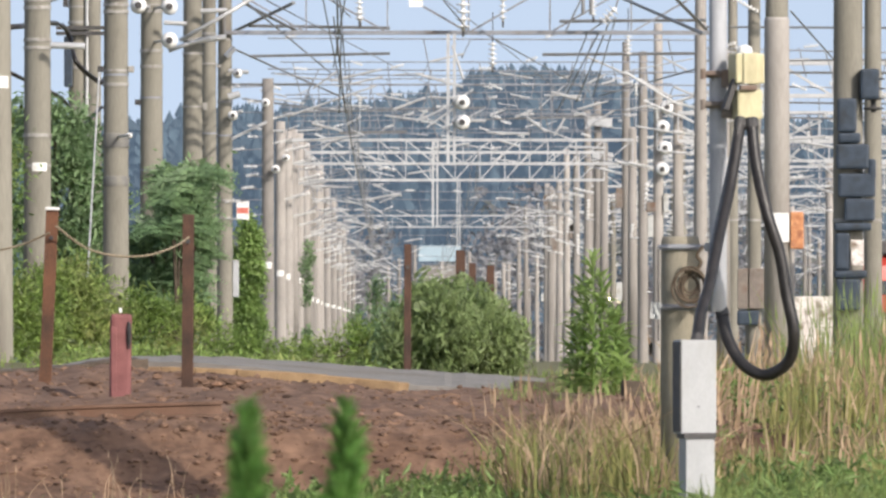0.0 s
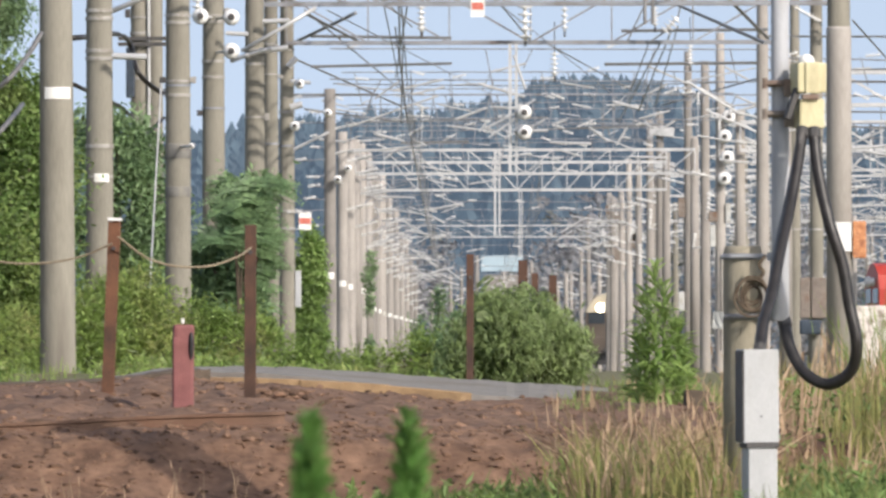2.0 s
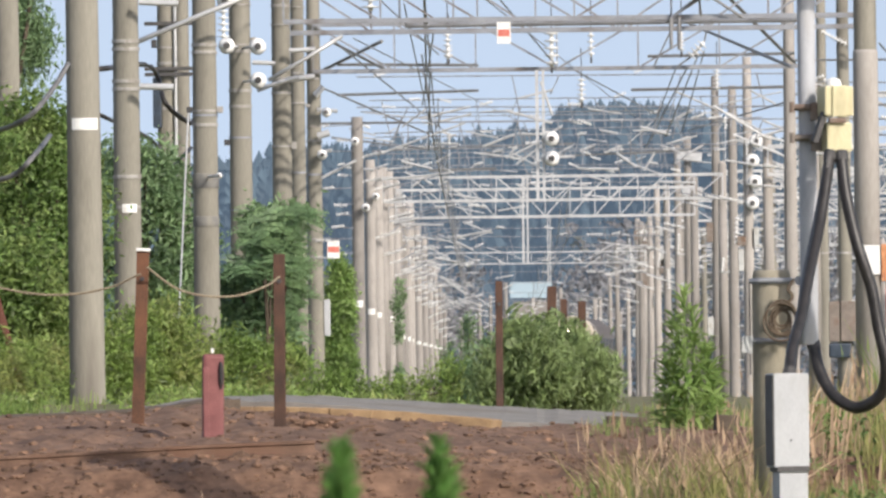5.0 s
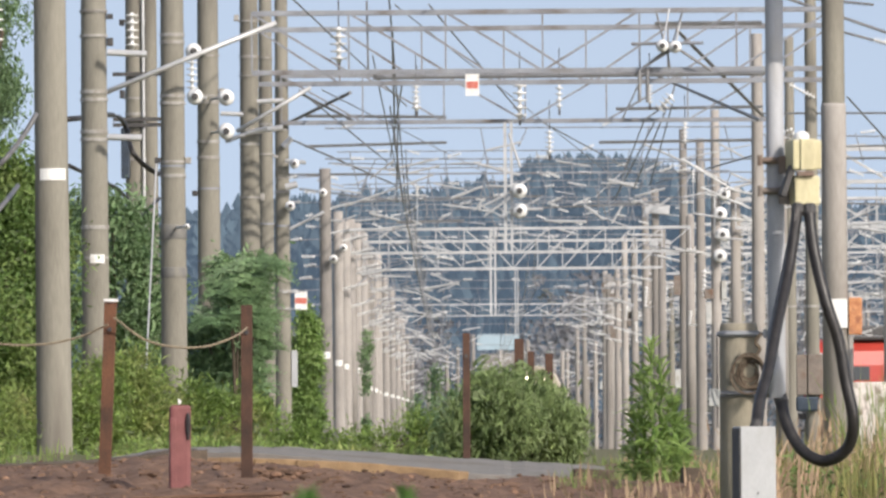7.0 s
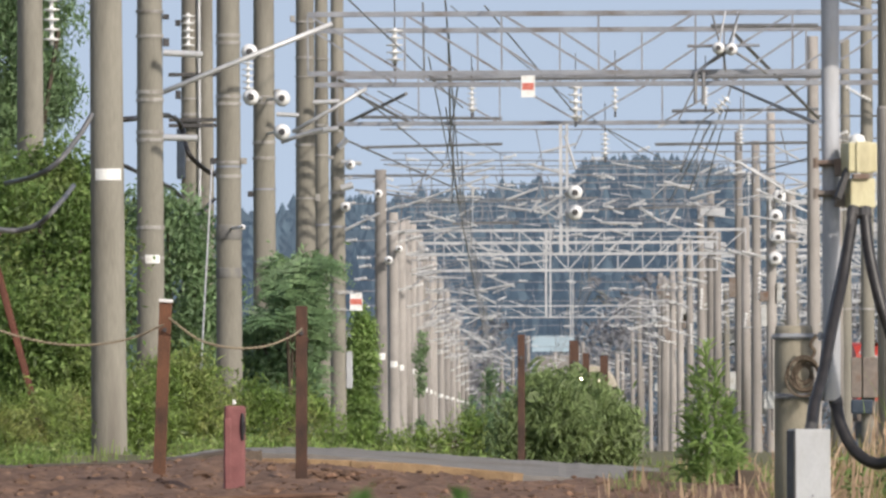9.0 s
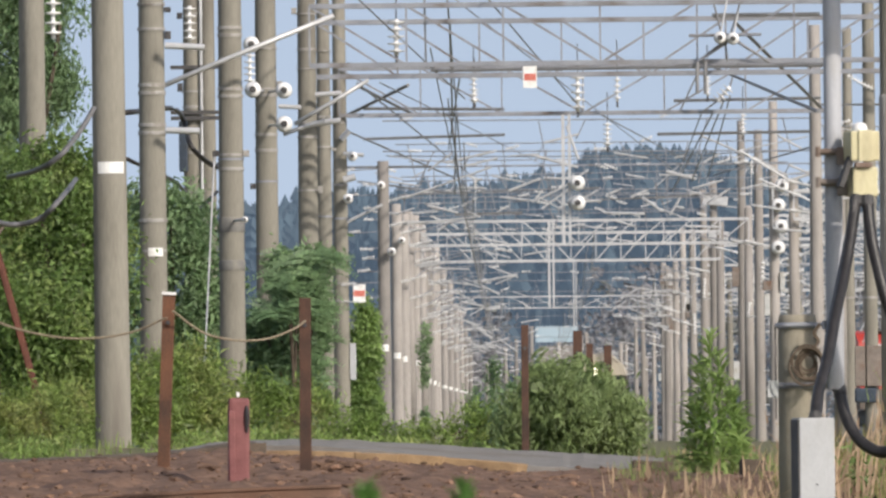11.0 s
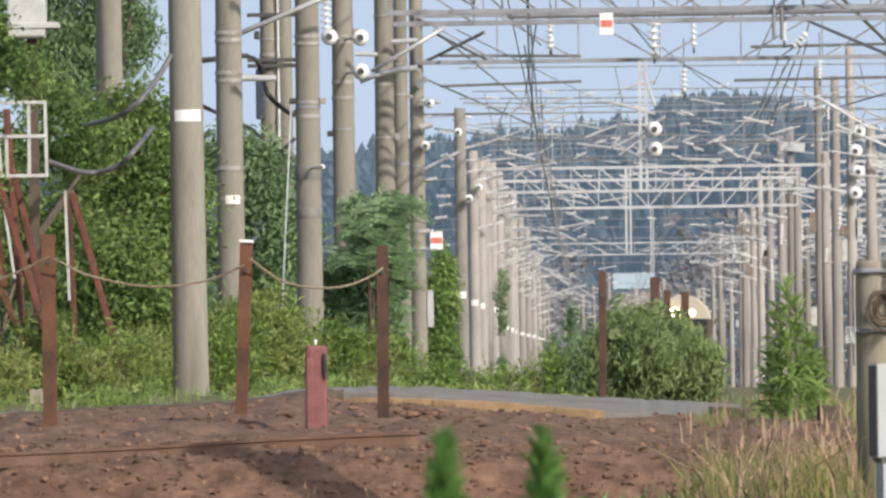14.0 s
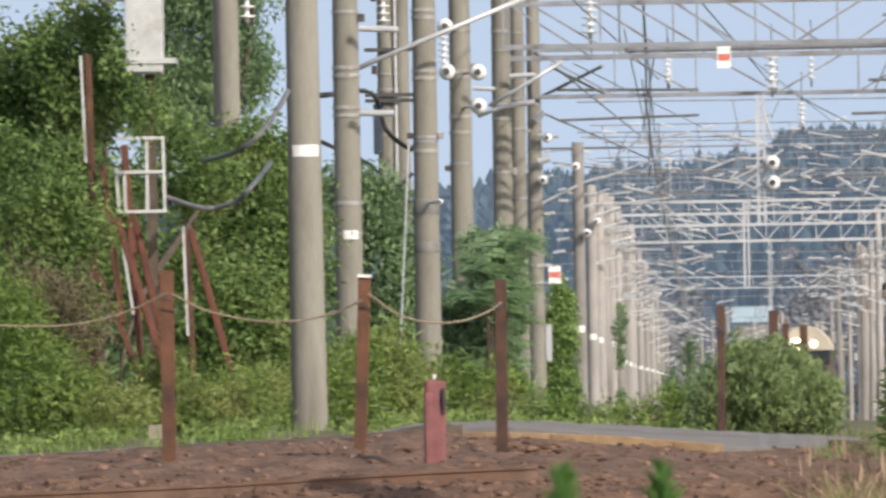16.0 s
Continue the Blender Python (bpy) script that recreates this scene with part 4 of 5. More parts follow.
cross_wires((
    ((-2.644, 226, 10.845), (-2.622, 226, 9.354), 0.022, 0.0), ((-2.211, 234, 10.591), (-2.697, 290, 10.345), 0.026, 0.0), ((-2.813, 290, 10.78), (-2.58, 300, 8.55), 0.02, 0.0), ((-2.61, 290, 10.374), (-3.036, 330, 9.255), 0.02, 0.0), ((-2.012, 234, 9.468), (-3.201, 330, 10.575), 0.018, 0.0), ((4.248, 289, 10.604), (3.894, 330, 9.585), 0.02, 0.0), ((3.988, 289, 10.343), (3.819, 380, 10.43), 0.02, 0.0), ((4.422, 289, 10.748), (4.389, 330, 9.75), 0.018, 0.0), ((3.712, 290, 10.374), (4.104, 380, 11.19), 0.018, 0.0),
    ((3.699, 289, 11.615), (4.61, 200, 7.6), 0.035, 0.0), ((-3.595, 229, 9.172), (-0.504, 420, 12.42), 0.014, 0.0), ((-2.565, 229, 9.858), (-3.744, 520, 10.08), 0.016, 0.0),
    ((-2.221, 229, 11.004), (-3.526, 430, 10.53), 0.02, 0.0), ((-4.602, 260, 10.21), (-3.096, 430, 12.143), 0.022, 0), ((-2.107, 229, 10.889), (4.644, 430, 12.25), 0.014, 0),
    ((-5.676, 330, 10.905), (-1.551, 330, 10.988), 0.045, 0), ((2.904, 330, 10.954), (7.524, 330, 10.988), 0.05, 0), ((-5.022, 292, 10.61), (-1.372, 292, 10.552), 0.045, 0), ((3.008, 292, 10.727), (6.804, 292, 10.756), 0.045, 0), ((-5.835, 300, 10.575), (-3.696, 280, 10.81), 0.045, 0), ((-4.956, 280, 10.81), (-3.708, 292, 10.435), 0.04, 0), ((-6.336, 330, 10.08), (-3.696, 330, 10.08), 0.04, 0), ((-5.984, 320, 10.86), (-3.496, 380, 11), 0.03, 0), ((3.618, 229, 10.316), (6.058, 260, 9.534), 0.04, 0), ((3.16, 229, 10.454), (5.336, 229, 10.454), 0.05, 0), ((-6.195, 350, 10.162), (-3.444, 420, 11.37), 0.035, 0), ((5.934, 430, 12.25), (7.524, 330, 10.575), 0.03, 0), ((-5.776, 380, 11.76), (8.664, 380, 11.798), 0.02, 0.1),
    ((-5.964, 420, 11.37), (1.596, 420, 11.58), 0.03, 0), ((-3.864, 420, 10.635), (-1.344, 420, 10.677), 0.05, 0), ((1.32, 400, 10.66), (5.52, 400, 10.8), 0.035, 0),
    ((6.84, 300, 9.63), (12.84, 300, 9.6), 0.035, 0), ((6.84, 300, 9.93), (12.84, 300, 9.96), 0.03, 0), ((7.524, 330, 9.585), (14.124, 330, 9.502), 0.03, 0), ((6.84, 300, 10.83), (12.84, 300, 10.8), 0.03, 0),
    ((7.084, 230, 8.975), (11.64, 300, 8.55), 0.02, 0), ((7.524, 330, 9.172), (14.124, 330, 9.024), 0.03, 0), ((-2.132, 260, 9.82), (-3.84, 200, 10), 0.016, 0),
    ((-2.598, 232, 9.504), (5.522, 232, 9.527), 0.04, 0), ((-1.395, 225, 10.725), (0.667, 290, 10.418), 0.018, 0), ((0.957, 290, 10.418), (5.376, 420, 12.21), 0.02, 0),
))
for pts, r in (((((-5.519, 134.6, 5.753), (-5.685, 134.4, 5.465), (-5.923, 134, 5.152), (-6.237, 135, 5.024), (-6.867, 141, 5.095))), 0.032), ((((-6.021, 141, 5.06), (-5.889, 134, 4.676), (-6.139, 133.6, 4.412), (-6.506, 133.6, 4.346), (-6.805, 131, 4.421))), 0.032), ((((-6.876, 180, 7.098), (-6.909, 205, 7.906), (-6.685, 206, 7.268), (-6.303, 207, 6.934), (-6.23, 208, 7.012))), 0.045), ((((-6.876, 180, 6.36), (-6.909, 205, 6.574), (-6.633, 206, 6.114), (-6.282, 208, 6.492))), 0.035)):
    tagged(new("cable", finish("cable", pipe(B(), curve_points(pts, 6), r, 8), TAR if r < 0.034 else HOSE, True)), "thick dark cable sagging between masts and bushes", "cable", "sagging cables")


# ---------------------------------------------------------------- the crossing's posts and chain
def fence_post(x, y, base, top, w, mat, label, cap=False, lean=0.0):
    """A length of old rail set upright as a post."""
    p = thing("fence_post", label, "post", "crossing posts", (x, y, base))
    p.rotation_euler = (0, radians(lean), 0)
    H = top - base
    b = B()
    box(b, (0, -0.035, H / 2 - 0.15), (w, 0.02, H + 0.3), bevel=0.004)
    box(b, (0, 0, H / 2 - 0.15), (w * 0.3, 0.08, H + 0.3))
    box(b, (0, 0.045, H / 2 - 0.15), (w * 0.62, 0.03, H + 0.3), bevel=0.005)
    part("rail", b, mat, p)
    if cap:
        part("cap", box(B(), (0, 0, H + 0.012), (w * 1.1, 0.13, 0.024), bevel=0.005), WHITE, p, "white-painted top")
    part("eye_bolt", rod(B(), (0, -0.06, H - 0.22), (0, 0.02, H - 0.22), 0.018), DARK, p)
    return p


fence_post(-4.689, 90, 1.356, 2.926, 0.112, RUST, "leaning rusty rail post carrying a slack chain")
fence_post(-3.172, 90, 1.356, 2.841, 0.1, RUST, "leaning rusty rail post with a white-painted top", True, 2.4)
fence_post(-2.057, 91, 1.509, 2.82, 0.095, RUST_DARK, "dark rusty rail post carrying a slack chain", lean=0.3)
fence_post(-0.337, 107, 1.554, 2.773, 0.07, RUST_DARK, "slim rusty rail post behind the asphalt", lean=0.2)
for u, v, y, w in ((815, 443, 114, 0.095), (836, 466, 118, 0.07), (868, 470, 122, 0.085)):
    fence_post((u - 784) / 20000 * y, y, 1.55, 1.5 + (670 - v) / 20000 * y, w, RUST_DARK, "dark rusty rail post standing among willow twigs")


def chain(points):
    ch = part("chain", pipe(B(), curve_points(points, 14), 0.008, 6, 0.25), ROPE)
    tagged(ch, "slack weathered chain between rusty posts", "chain", "post chains")


chain([(-6.311, 89.9, 2.534), (-5.861, 89.9, 2.498), (-5.412, 89.9, 2.507), (-5.007, 89.9, 2.601), (-4.67, 89.8, 2.748)])
chain([(-4.643, 89.8, 2.735), (-4.378, 89.9, 2.601), (-4.019, 89.9, 2.516), (-3.704, 89.9, 2.502), (-3.389, 89.9, 2.552), (-3.125, 89.8, 2.658)])
chain([(-3.08, 89.8, 2.712), (-2.853, 90, 2.544), (-2.611, 90.2, 2.479), (-2.359, 90.4, 2.485), (-2.147, 90.6, 2.56), (-2.043, 90.8, 2.635)])

red_marker = thing("marker_post", "faded dusty-red steel marker post with a dark slot", "post", at=(-2.484, 87, 1.348))
part("body", box(box(B(), (0, 0.02, 0.2), (0.165, 0.1, 0.9), (0, 0.6, 8), 0.03), (-0.05, -0.035, 0.15), (0.05, 0.04, 0.8), (0, 0, 8), 0.01), RED_PAINT, red_marker)
part("slot", spun(B(), [(0.008, 0.38), (0.018, 0.44), (0.02, 0.52), (0.014, 0.57), (0.006, 0.59)], 10, (0.066, -0.028, 0)), HOSE, red_marker, "dark open slot")
part("tip", box(B(), (0, 0, 0.675), (0.024, 0.03, 0.04), bevel=0.008), WHITE, red_marker)


# ---------------------------------------------------------------- conduit, junction box and hoses
stub = thing("stub_pole", "short cement pole with steel clamps in dry grass", "post", at=(1.596, 76, height(1.596, 76)))
sz = stub.location.z
part("pole", spun(B(), [(0.135, -0.3), (0.132, 2.298 - sz), (0.128, 2.42 - sz), (0.12, 2.454 - sz)], 22), CEMENT, stub, smooth=True)
for v in (438, 544):
    h = 1.5 + (670 - v) / 20000 * 76 - sz
    c = part("clamp", rod(B(), (-0.155, -0.15, h), (0.27, -0.15, h), 0.013), LATTICE, stub, "steel clamp rod")
    part("strap", spun(B(), [(0.134, h - 0.02), (0.142, h - 0.018), (0.142, h + 0.018), (0.134, h + 0.02)], 22), LATTICE, c)
    part("nut", rod(B(), (0.18, -0.15, h - 0.03), (0.18, -0.15, h + 0.03), 0.022, seg=6), STEEL, c)
part("bar", rod(B(), (-0.15, -0.13, 2.382 - sz), (-0.15, -0.13, 1.75 - sz), 0.006), DARK, stub)
part("tag", box(B(), (-0.17, -0.17, 1.955 - sz), (0.07, 0.01, 0.115), (0, 4, 0), 0.003), OFFWHITE, stub, "small white plate on the clamp")

conduit = thing("conduit_pole", "galvanised steel conduit pole clamped to a cement stub", "pole", at=(1.846, 75.8, 1.947))
part("tube", spun(B(), [(0.056, 0), (0.058, 0.01), (0.06, 1.2), (0.061, 2.98), (0.05, 3.0)], 20), ZINC, conduit, smooth=True)
part("bracket", bar(B(), (0, 0, 2.93), (0.7, -0.8, 2.96), 0.07), DARK, conduit, "dark arm that holds the unseen block")
part("shadow_block", box(B(), (0.7, -0.8, 3.86), (0.44, 0.3, 1.9), (0, 0, 10), 0.1), TEAL, conduit, "unseen dark block that casts the shadow on the bank")
for v in (132, 186):
    h = 1.5 + (670 - v) / 20000 * 75.8 - conduit.location.z
    c = part("clamp", box(B(), (-0.02, -0.02, h), (0.13, 0.15, 0.045), bevel=0.01), DULL, conduit, "dull rusty clamp")
    part("bracket", box(B(), (0.07, -0.1, h - 0.03), (0.1, 0.06, 0.12), bevel=0.01), DULL, c)
    part("bolt", rod(B(), (-0.11, -0.1, h), (0.0, -0.1, h), 0.014, seg=6), DULL, c)
    part("nut", rod(B(), (-0.105, -0.1, h - 0.035), (-0.105, -0.1, h + 0.035), 0.02, seg=6), DULL, c)

jbox = thing("junction_box", "pale cream two-part cable junction box on a conduit", "junction box", at=(2.019, 75.6, 3.447))
part("upper_case", box(B(), (0.01, 0.02, 0.125), (0.2, 0.22, 0.2), (0, 0, 14), 0.014), CREAM, jbox)
part("lower_case", box(B(), (0.018, 0, -0.115), (0.175, 0.15, 0.2), (0, 0, 14), 0.014), CREAM, jbox)
part("lid", box(B(), (0.035, -0.09, 0.125), (0.1, 0.03, 0.21), (0, 0, 14), 0.008), CREAM, jbox)
part("latch", box(B(), (0.02, -0.085, -0.005), (0.12, 0.05, 0.035), (0, 0, 14), 0.01), DULL, jbox, "rusty latch")
part("hinge", box(B(), (-0.1, -0.05, -0.05), (0.04, 0.08, 0.22), (0, 20, 14), 0.01), DARK, jbox)
part("top_cap", spun(B(), [(0.05, 0.2), (0.055, 0.235), (0.045, 0.27), (0.015, 0.285)], 14), WHITE, jbox, "white domed cap", True)

cabinet = thing("cable_cabinet", "light grey steel cable cabinet on a narrow pedestal in grass", "cabinet", at=(1.65, 74, height(1.65, 74)))
cz = cabinet.location.z
part("body", box(B(), (0, 0, (1.752 + 1.137) / 2 - cz), (0.237, 0.2, 0.614), (0, 0, 14), 0.006), GREY_PAINT, cabinet)
part("pedestal", box(B(), (0.012, 0, (1.115 - cz) / 2 - 0.1), (0.195, 0.18, 1.115 - cz + 0.2), (0, 0, 14), 0.006), GREY_PAINT, cabinet)
part("seam", box(B(), (0.008, -0.005, 1.126 - cz), (0.215, 0.2, 0.036), (0, 0, 14)), DARK, cabinet, "dark seam")
side = Matrix.Rotation(radians(14), 3, "Z") @ Vector((-0.118 - 0.004, 0, 0))
part("shade_panel", box(B(), (side.x, side.y, (1.744 + 1.145) / 2 - cz), (0.012, 0.19, 0.592), (0, 0, 14), 0.003), DARK, cabinet, "thin dark panel that paints the shade of the left side")
part("lock", rod(B(), (0.02, -0.118, 1.315 - cz), (0.02, -0.1, 1.315 - cz), 0.006), DARK, cabinet)


def hose(points, r, label="thick black corrugated cable hose"):
    h = part("hose", pipe(B(), curve_points(points, 16), r, 10, 0.06), HOSE, smooth=True)
    for a, b in ((points[0], points[1]), (points[-1], points[-2])):
        d = (Vector(b) - Vector(a)).normalized() * 0.05
        part("collar", rod(B(), Vector(a) - d * 0.3, Vector(a) + d, r * 1.18), DARK, h, "dark end collar")
    tagged(h, label, "hose", "cable hoses")


hose([(1.989, 75.5, 3.218), (1.96, 75.4, 3.046), (1.903, 75.2, 2.741), (1.828, 74.9, 2.436), (1.761, 74.6, 2.134), (1.692, 74.3, 1.909), (1.664, 74.1, 1.737)], 0.037)
hose([(2.061, 75.5, 3.218), (2.089, 75.4, 2.933), (2.161, 75.3, 2.592), (2.244, 75.3, 2.328), (2.289, 75.3, 2.065), (2.338, 75.3, 1.801), (2.303, 75.4, 1.613), (2.156, 75.5, 1.523), (2.007, 75.6, 1.595), (1.908, 75.7, 1.765), (1.868, 75.8, 1.955)], 0.039)
hose([(1.977, 75.45, 3.198), (1.886, 75.3, 2.78), (1.792, 75, 2.362), (1.741, 74.7, 2.06), (1.69, 74.2, 1.737)], 0.02, "thin black cable beside the hose")
coil = thing("wire_coil", "small rusty coil of wire hung on the clamp", "wire coil", at=(1.67, 75.75, 2.114))
rnd = random.Random(8)
for i in range(8):
    r, dx, dz = 0.06 + 0.0095 * i, rnd.uniform(-0.024, 0.02), rnd.uniform(-0.024, 0.024)
    part("loop", pipe(B(), [Vector((dx + r * (0.78 + 0.05 * (i % 4)) * math.cos(a * math.pi / 12), -0.011 * i, dz + r * math.sin(a * math.pi / 12))) for a in range(25)], 0.008, 6), COIL, coil)
part("hook", pipe(B(), curve_points([(0.02, -0.05, 0.1), (0.06, -0.05, 0.16), (0.03, -0.05, 0.21), (0.07, -0.06, 0.27)], 5), 0.012, 6), COIL, coil)


# ---------------------------------------------------------------- scrap rails, frame and white cabinet among the bushes
scrap = []
for i, (p, q, w, mt) in enumerate((((-7.703, 131, 6.098), (-7.657, 131, 3.072), 0.15, 0), ((-7.559, 131, 4.808), (-7.395, 131, 3.4), 0.14, 0), ((-7.338, 130, 4.165), (-6.754, 130, 2.215), 0.16, 1), ((-7.273, 132, 4.338), (-6.706, 132, 1.698), 0.14, 1), ((-7.703, 131, 3.727), (-7.087, 131, 2.22), 0.13, 0),
                                 ((-6.543, 131, 4.054), (-6.085, 131, 2.351), 0.15, 1), ((-6.64, 132, 4.008), (-6.593, 132, 2.49), 0.12, 0), ((-7.408, 133, 5.091), (-7.288, 133, 3.163), 0.15, 1))):
    b, low, top, w = B(), Vector(q), Vector(p), w * 1.3
    low = low + (low - top) * 0.3
    bar(b, low, top, w, 0.05)
    bar(b, low + Vector((0, 0.06, 0)), top + Vector((0, 0.06, 0)), w * 0.5, 0.08)
    s = part("scrap_rail", b, RED_RUST if mt else RUST)
    scrap.append(s)
    tagged(s, "leaning red-rusted scrap rail standing in the bushes", "rail", "leaning scrap rails")
for k, (p, q) in enumerate((((-7.77, 130.8, 6.078), (-7.73, 130.8, 4.835)), ((-7.325, 130.8, 3.92), (-7.207, 130.8, 3.07)), ((-6.612, 130.8, 4.083), (-6.579, 130.8, 2.808)))):
    part("white_lath", bar(B(), p, Vector(q), 0.034, 0.03), OFFWHITE, scrap[(0, 1, 6)[k]], "narrow white lath")

ladder = thing("steel_frame", "white-painted welded steel frame fixed to rusty rails", "frame", at=(-7.073, 130.5, 4.632))
lo = ladder.location
for n, (a, b) in enumerate((((-345, 118), (-260, 118)), ((-348, 178), (-260, 178)), ((-340, 248), (-258, 248)), ((-290, 118), (-290, 248)), ((-261, 116), (-259, 250)), ((-345, 170), (-340, 248)), ((-330, 182), (-329, 246)))):
    part("bar", bar(B(), *[((u - 784) / 20000 * 130.5 - lo.x, 0.025 * (n > 2), 1.5 + (670 - v) / 20000 * 130.5 - lo.z) for u, v in (a, b)], 0.037), OFFWHITE, ladder)
part("bolt", rod(B(), (-7.334 - lo.x, 0.6, 0.08), (-7.334 - lo.x, 0, 0.08), 0.02), STEEL, ladder)
wc = thing("relay_cabinet", "white relay cabinet on a ledge among the leaves", "cabinet", at=(-7.303, 136, 6.464))
part("case", box(B(), (0, 0, 0.25), (0.449, 0.5, 1.35), bevel=0.02), OFFWHITE, wc)
part("ledge", box(B(), (0.1, 0, 6.172 - wc.location.z), (0.571, 0.55, 0.07), bevel=0.01), OFFWHITE, wc)
part("base", box(B(), (0.05, 0, 6.083 - wc.location.z), (0.34, 0.4, 0.12)), OFFWHITE, wc)
part("leg", bar(B(), (0.05, 0.1, 6.083 - wc.location.z), (0.05, 0.1, -5.5), 0.12), BARK, wc)
part("hood", box(B(), (-0.33, 0, 0.6), (0.35, 0.45, 0.3), bevel=0.01), OFFWHITE, wc)
tagged(part("concrete_peg", box(B(), (-5.975, 112, 1.59), (0.13, 0.13, 0.3), bevel=0.01), CEMENT), "short grey concrete peg at the road edge", "peg")


# ---------------------------------------------------------------- plants
def leaf_mesh(name, centres, per, spread, size, mat, seed, droop=0.0, slim=0.5):
    """Leaves, four corners each, in loose clusters about the given centres."""
    rng = np.random.default_rng(seed)
    c = np.repeat(np.asarray(centres, float), per, 0)
    n = len(c)
    c = c + rng.normal(0, 1, (n, 3)) * np.asarray(spread)
    a = rng.normal(0, 1, (n, 3))
    a[:, 2] -= droop
    a /= np.linalg.norm(a, axis=1)[:, None]
    b = np.cross(a, rng.normal(0, 1, (n, 3)))
    b /= np.linalg.norm(b, axis=1)[:, None]
    nrm = np.cross(a, b)
    L = size * rng.uniform(0.6, 1.4, (n, 1))
    v = np.stack([c - a * L, c + b * L * slim + nrm * L * 0.15, c + a * L, c - b * L * slim + nrm * L * 0.15], 1).reshape(-1, 3)
    f = np.arange(4 * n).reshape(-1, 4)
    return from_arrays(name, v, f, mat)


def in_blobs(blobs, count, seed, shell=0.45):
    """Cluster centres inside ellipsoids (x, y, z, rx, ry, rz), denser towards the outside."""
    rng = np.random.default_rng(seed)
    vol = np.array([b[3] * b[5] for b in blobs])
    out = []
    for b, k in zip(blobs, np.maximum(1, (count * vol / vol.sum()).astype(int))):
        n = max(14, k // 8)
        d = rng.normal(0, 1, (n, 3))
        d /= np.linalg.norm(d, axis=1)[:, None]
        d *= (shell + (1 - shell) * rng.random((n, 1)) ** 0.6) * rng.uniform(0.85, 1.12, (n, 1))
        d = d[rng.integers(0, n, k)] + rng.normal(0, 0.14, (k, 3))
        out.append(np.array(b[:3]) + d * np.array(b[3:]))
    return np.concatenate(out)


def bush(blobs, clusters, per, size, mat, seed, label, name="bush", spread=0.13, droop=0.3, slim=0.45, stems=14):
    """Stems that fan out from the root, and a crown of leaf clusters."""
    x = sum(b[0] for b in blobs) / len(blobs)
    y = sum(b[1] for b in blobs) / len(blobs)
    g = height(x, y, False)
    t = thing(name, label, name, at=(x, y, g))
    cs = in_blobs(blobs, clusters, seed) - np.array([x, y, g])
    cs = cs[cs[:, 2] > 0.02]
    part_ob = new("crown", leaf_mesh("crown", cs, per, spread, size, mat, seed + 1, droop, slim))
    part_ob.parent = t
    rnd = random.Random(seed)
    for i in range(stems):
        e = Vector(cs[rnd.randrange(len(cs))]) * 0.9
        mid = Vector((e.x * 0.35, e.y * 0.35, e.z * 0.55))
        part("stem", pipe(B(), curve_points([(e.x * 0.1, e.y * 0.1, -0.1), mid, e], 3), 0.012 + 0.006 * rnd.random() + 0.004 * e.z, 5), BARK, t)
    return t


def sprays(tree, blobs, count, length, leaf, mat, seed, rise=(-0.3, 0.4), wide=0.3):
    """Arching sprays with two rows of leaflets, in layers over a crown."""
    rnd, verts, faces = random.Random(seed), [], []
    at = in_blobs(blobs, count, seed, 0.75) - np.array(tree.location)
    for c in at:
        if c[2] < 0.3:
            continue
        d = Vector((rnd.choice((1, 1, -1)) * rnd.uniform(0.5, 1), rnd.uniform(-0.6, 0.2), rnd.uniform(*rise))).normalized()
        side = d.cross(Vector((rnd.uniform(-0.4, 0.4), -rnd.uniform(0.3, 1), rnd.uniform(0.3, 1)))).normalized()
        L = length * rnd.uniform(0.6, 1.3)
        for i in range(9):
            t = i / 8
            o = Vector(c) + d * L * t - Vector((0, 0, 0.28 * L * t * t))
            for e in (-1, 1):
                k, l = len(verts), leaf * (1.15 - 0.6 * t)
                w = (side * e + d * 0.5 + Vector((0, 0, rnd.uniform(-0.2, 0.1)))).normalized()
                n = d * l * wide
                verts += [tuple(q) for q in (o, o + w * l * 0.5 + n, o + w * l, o + w * l * 0.5 - n)]
                faces.append((k, k + 1, k + 2, k + 3))
    ob = new("leaf_sprays", from_arrays("leaf_sprays", verts, faces, mat))
    ob.parent = tree
    return tagged(ob, "layered feathery leaf sprays")


def blob(u, v, y, ru, rv, ry=None):
    k = y / 20000
    return ((u - 784) * k, y, 1.5 + (670 - v) * k, ru * k, ry or ru * k * 0.7, rv * k)


WILLOW = [blob(805, 597, 112, 108, 70), blob(850, 596, 113, 72, 56), blob(760, 600, 111, 80, 75), blob(896, 620, 112, 38, 46), blob(782, 545, 112, 54, 30), blob(842, 568, 113, 34, 36)]
willow = bush(WILLOW, 1250, 14, 0.055, LEAF_OLIVE, 11, "dense olive-green willow bush behind the asphalt", spread=(0.06, 0.07, 0.085), droop=-1.0, slim=0.2)
sprays(willow, WILLOW[:4], 170, 0.2, 0.08, LEAF_OLIVE, 73, (1.0, 3.0), 0.22)
bush([blob(700, 590, 118, 26, 60)], 110, 10, 0.045, LEAF_DARK, 12, "small dark bush beside the willow", spread=0.06)
bush([blob(664, 560, 240, 9, 70), blob(660, 610, 240, 14, 40)], 130, 12, 0.07, LEAF_DARK, 26, "slim dark conifer beyond the road", "tree", 0.09, 0.4, 0.2, 6)
bush([blob(628, 570, 260, 7, 50), blob(628, 610, 260, 10, 30)], 90, 12, 0.07, LEAF_DARK, 27, "slim dark conifer beyond the road", "tree", 0.09, 0.4, 0.2, 6)
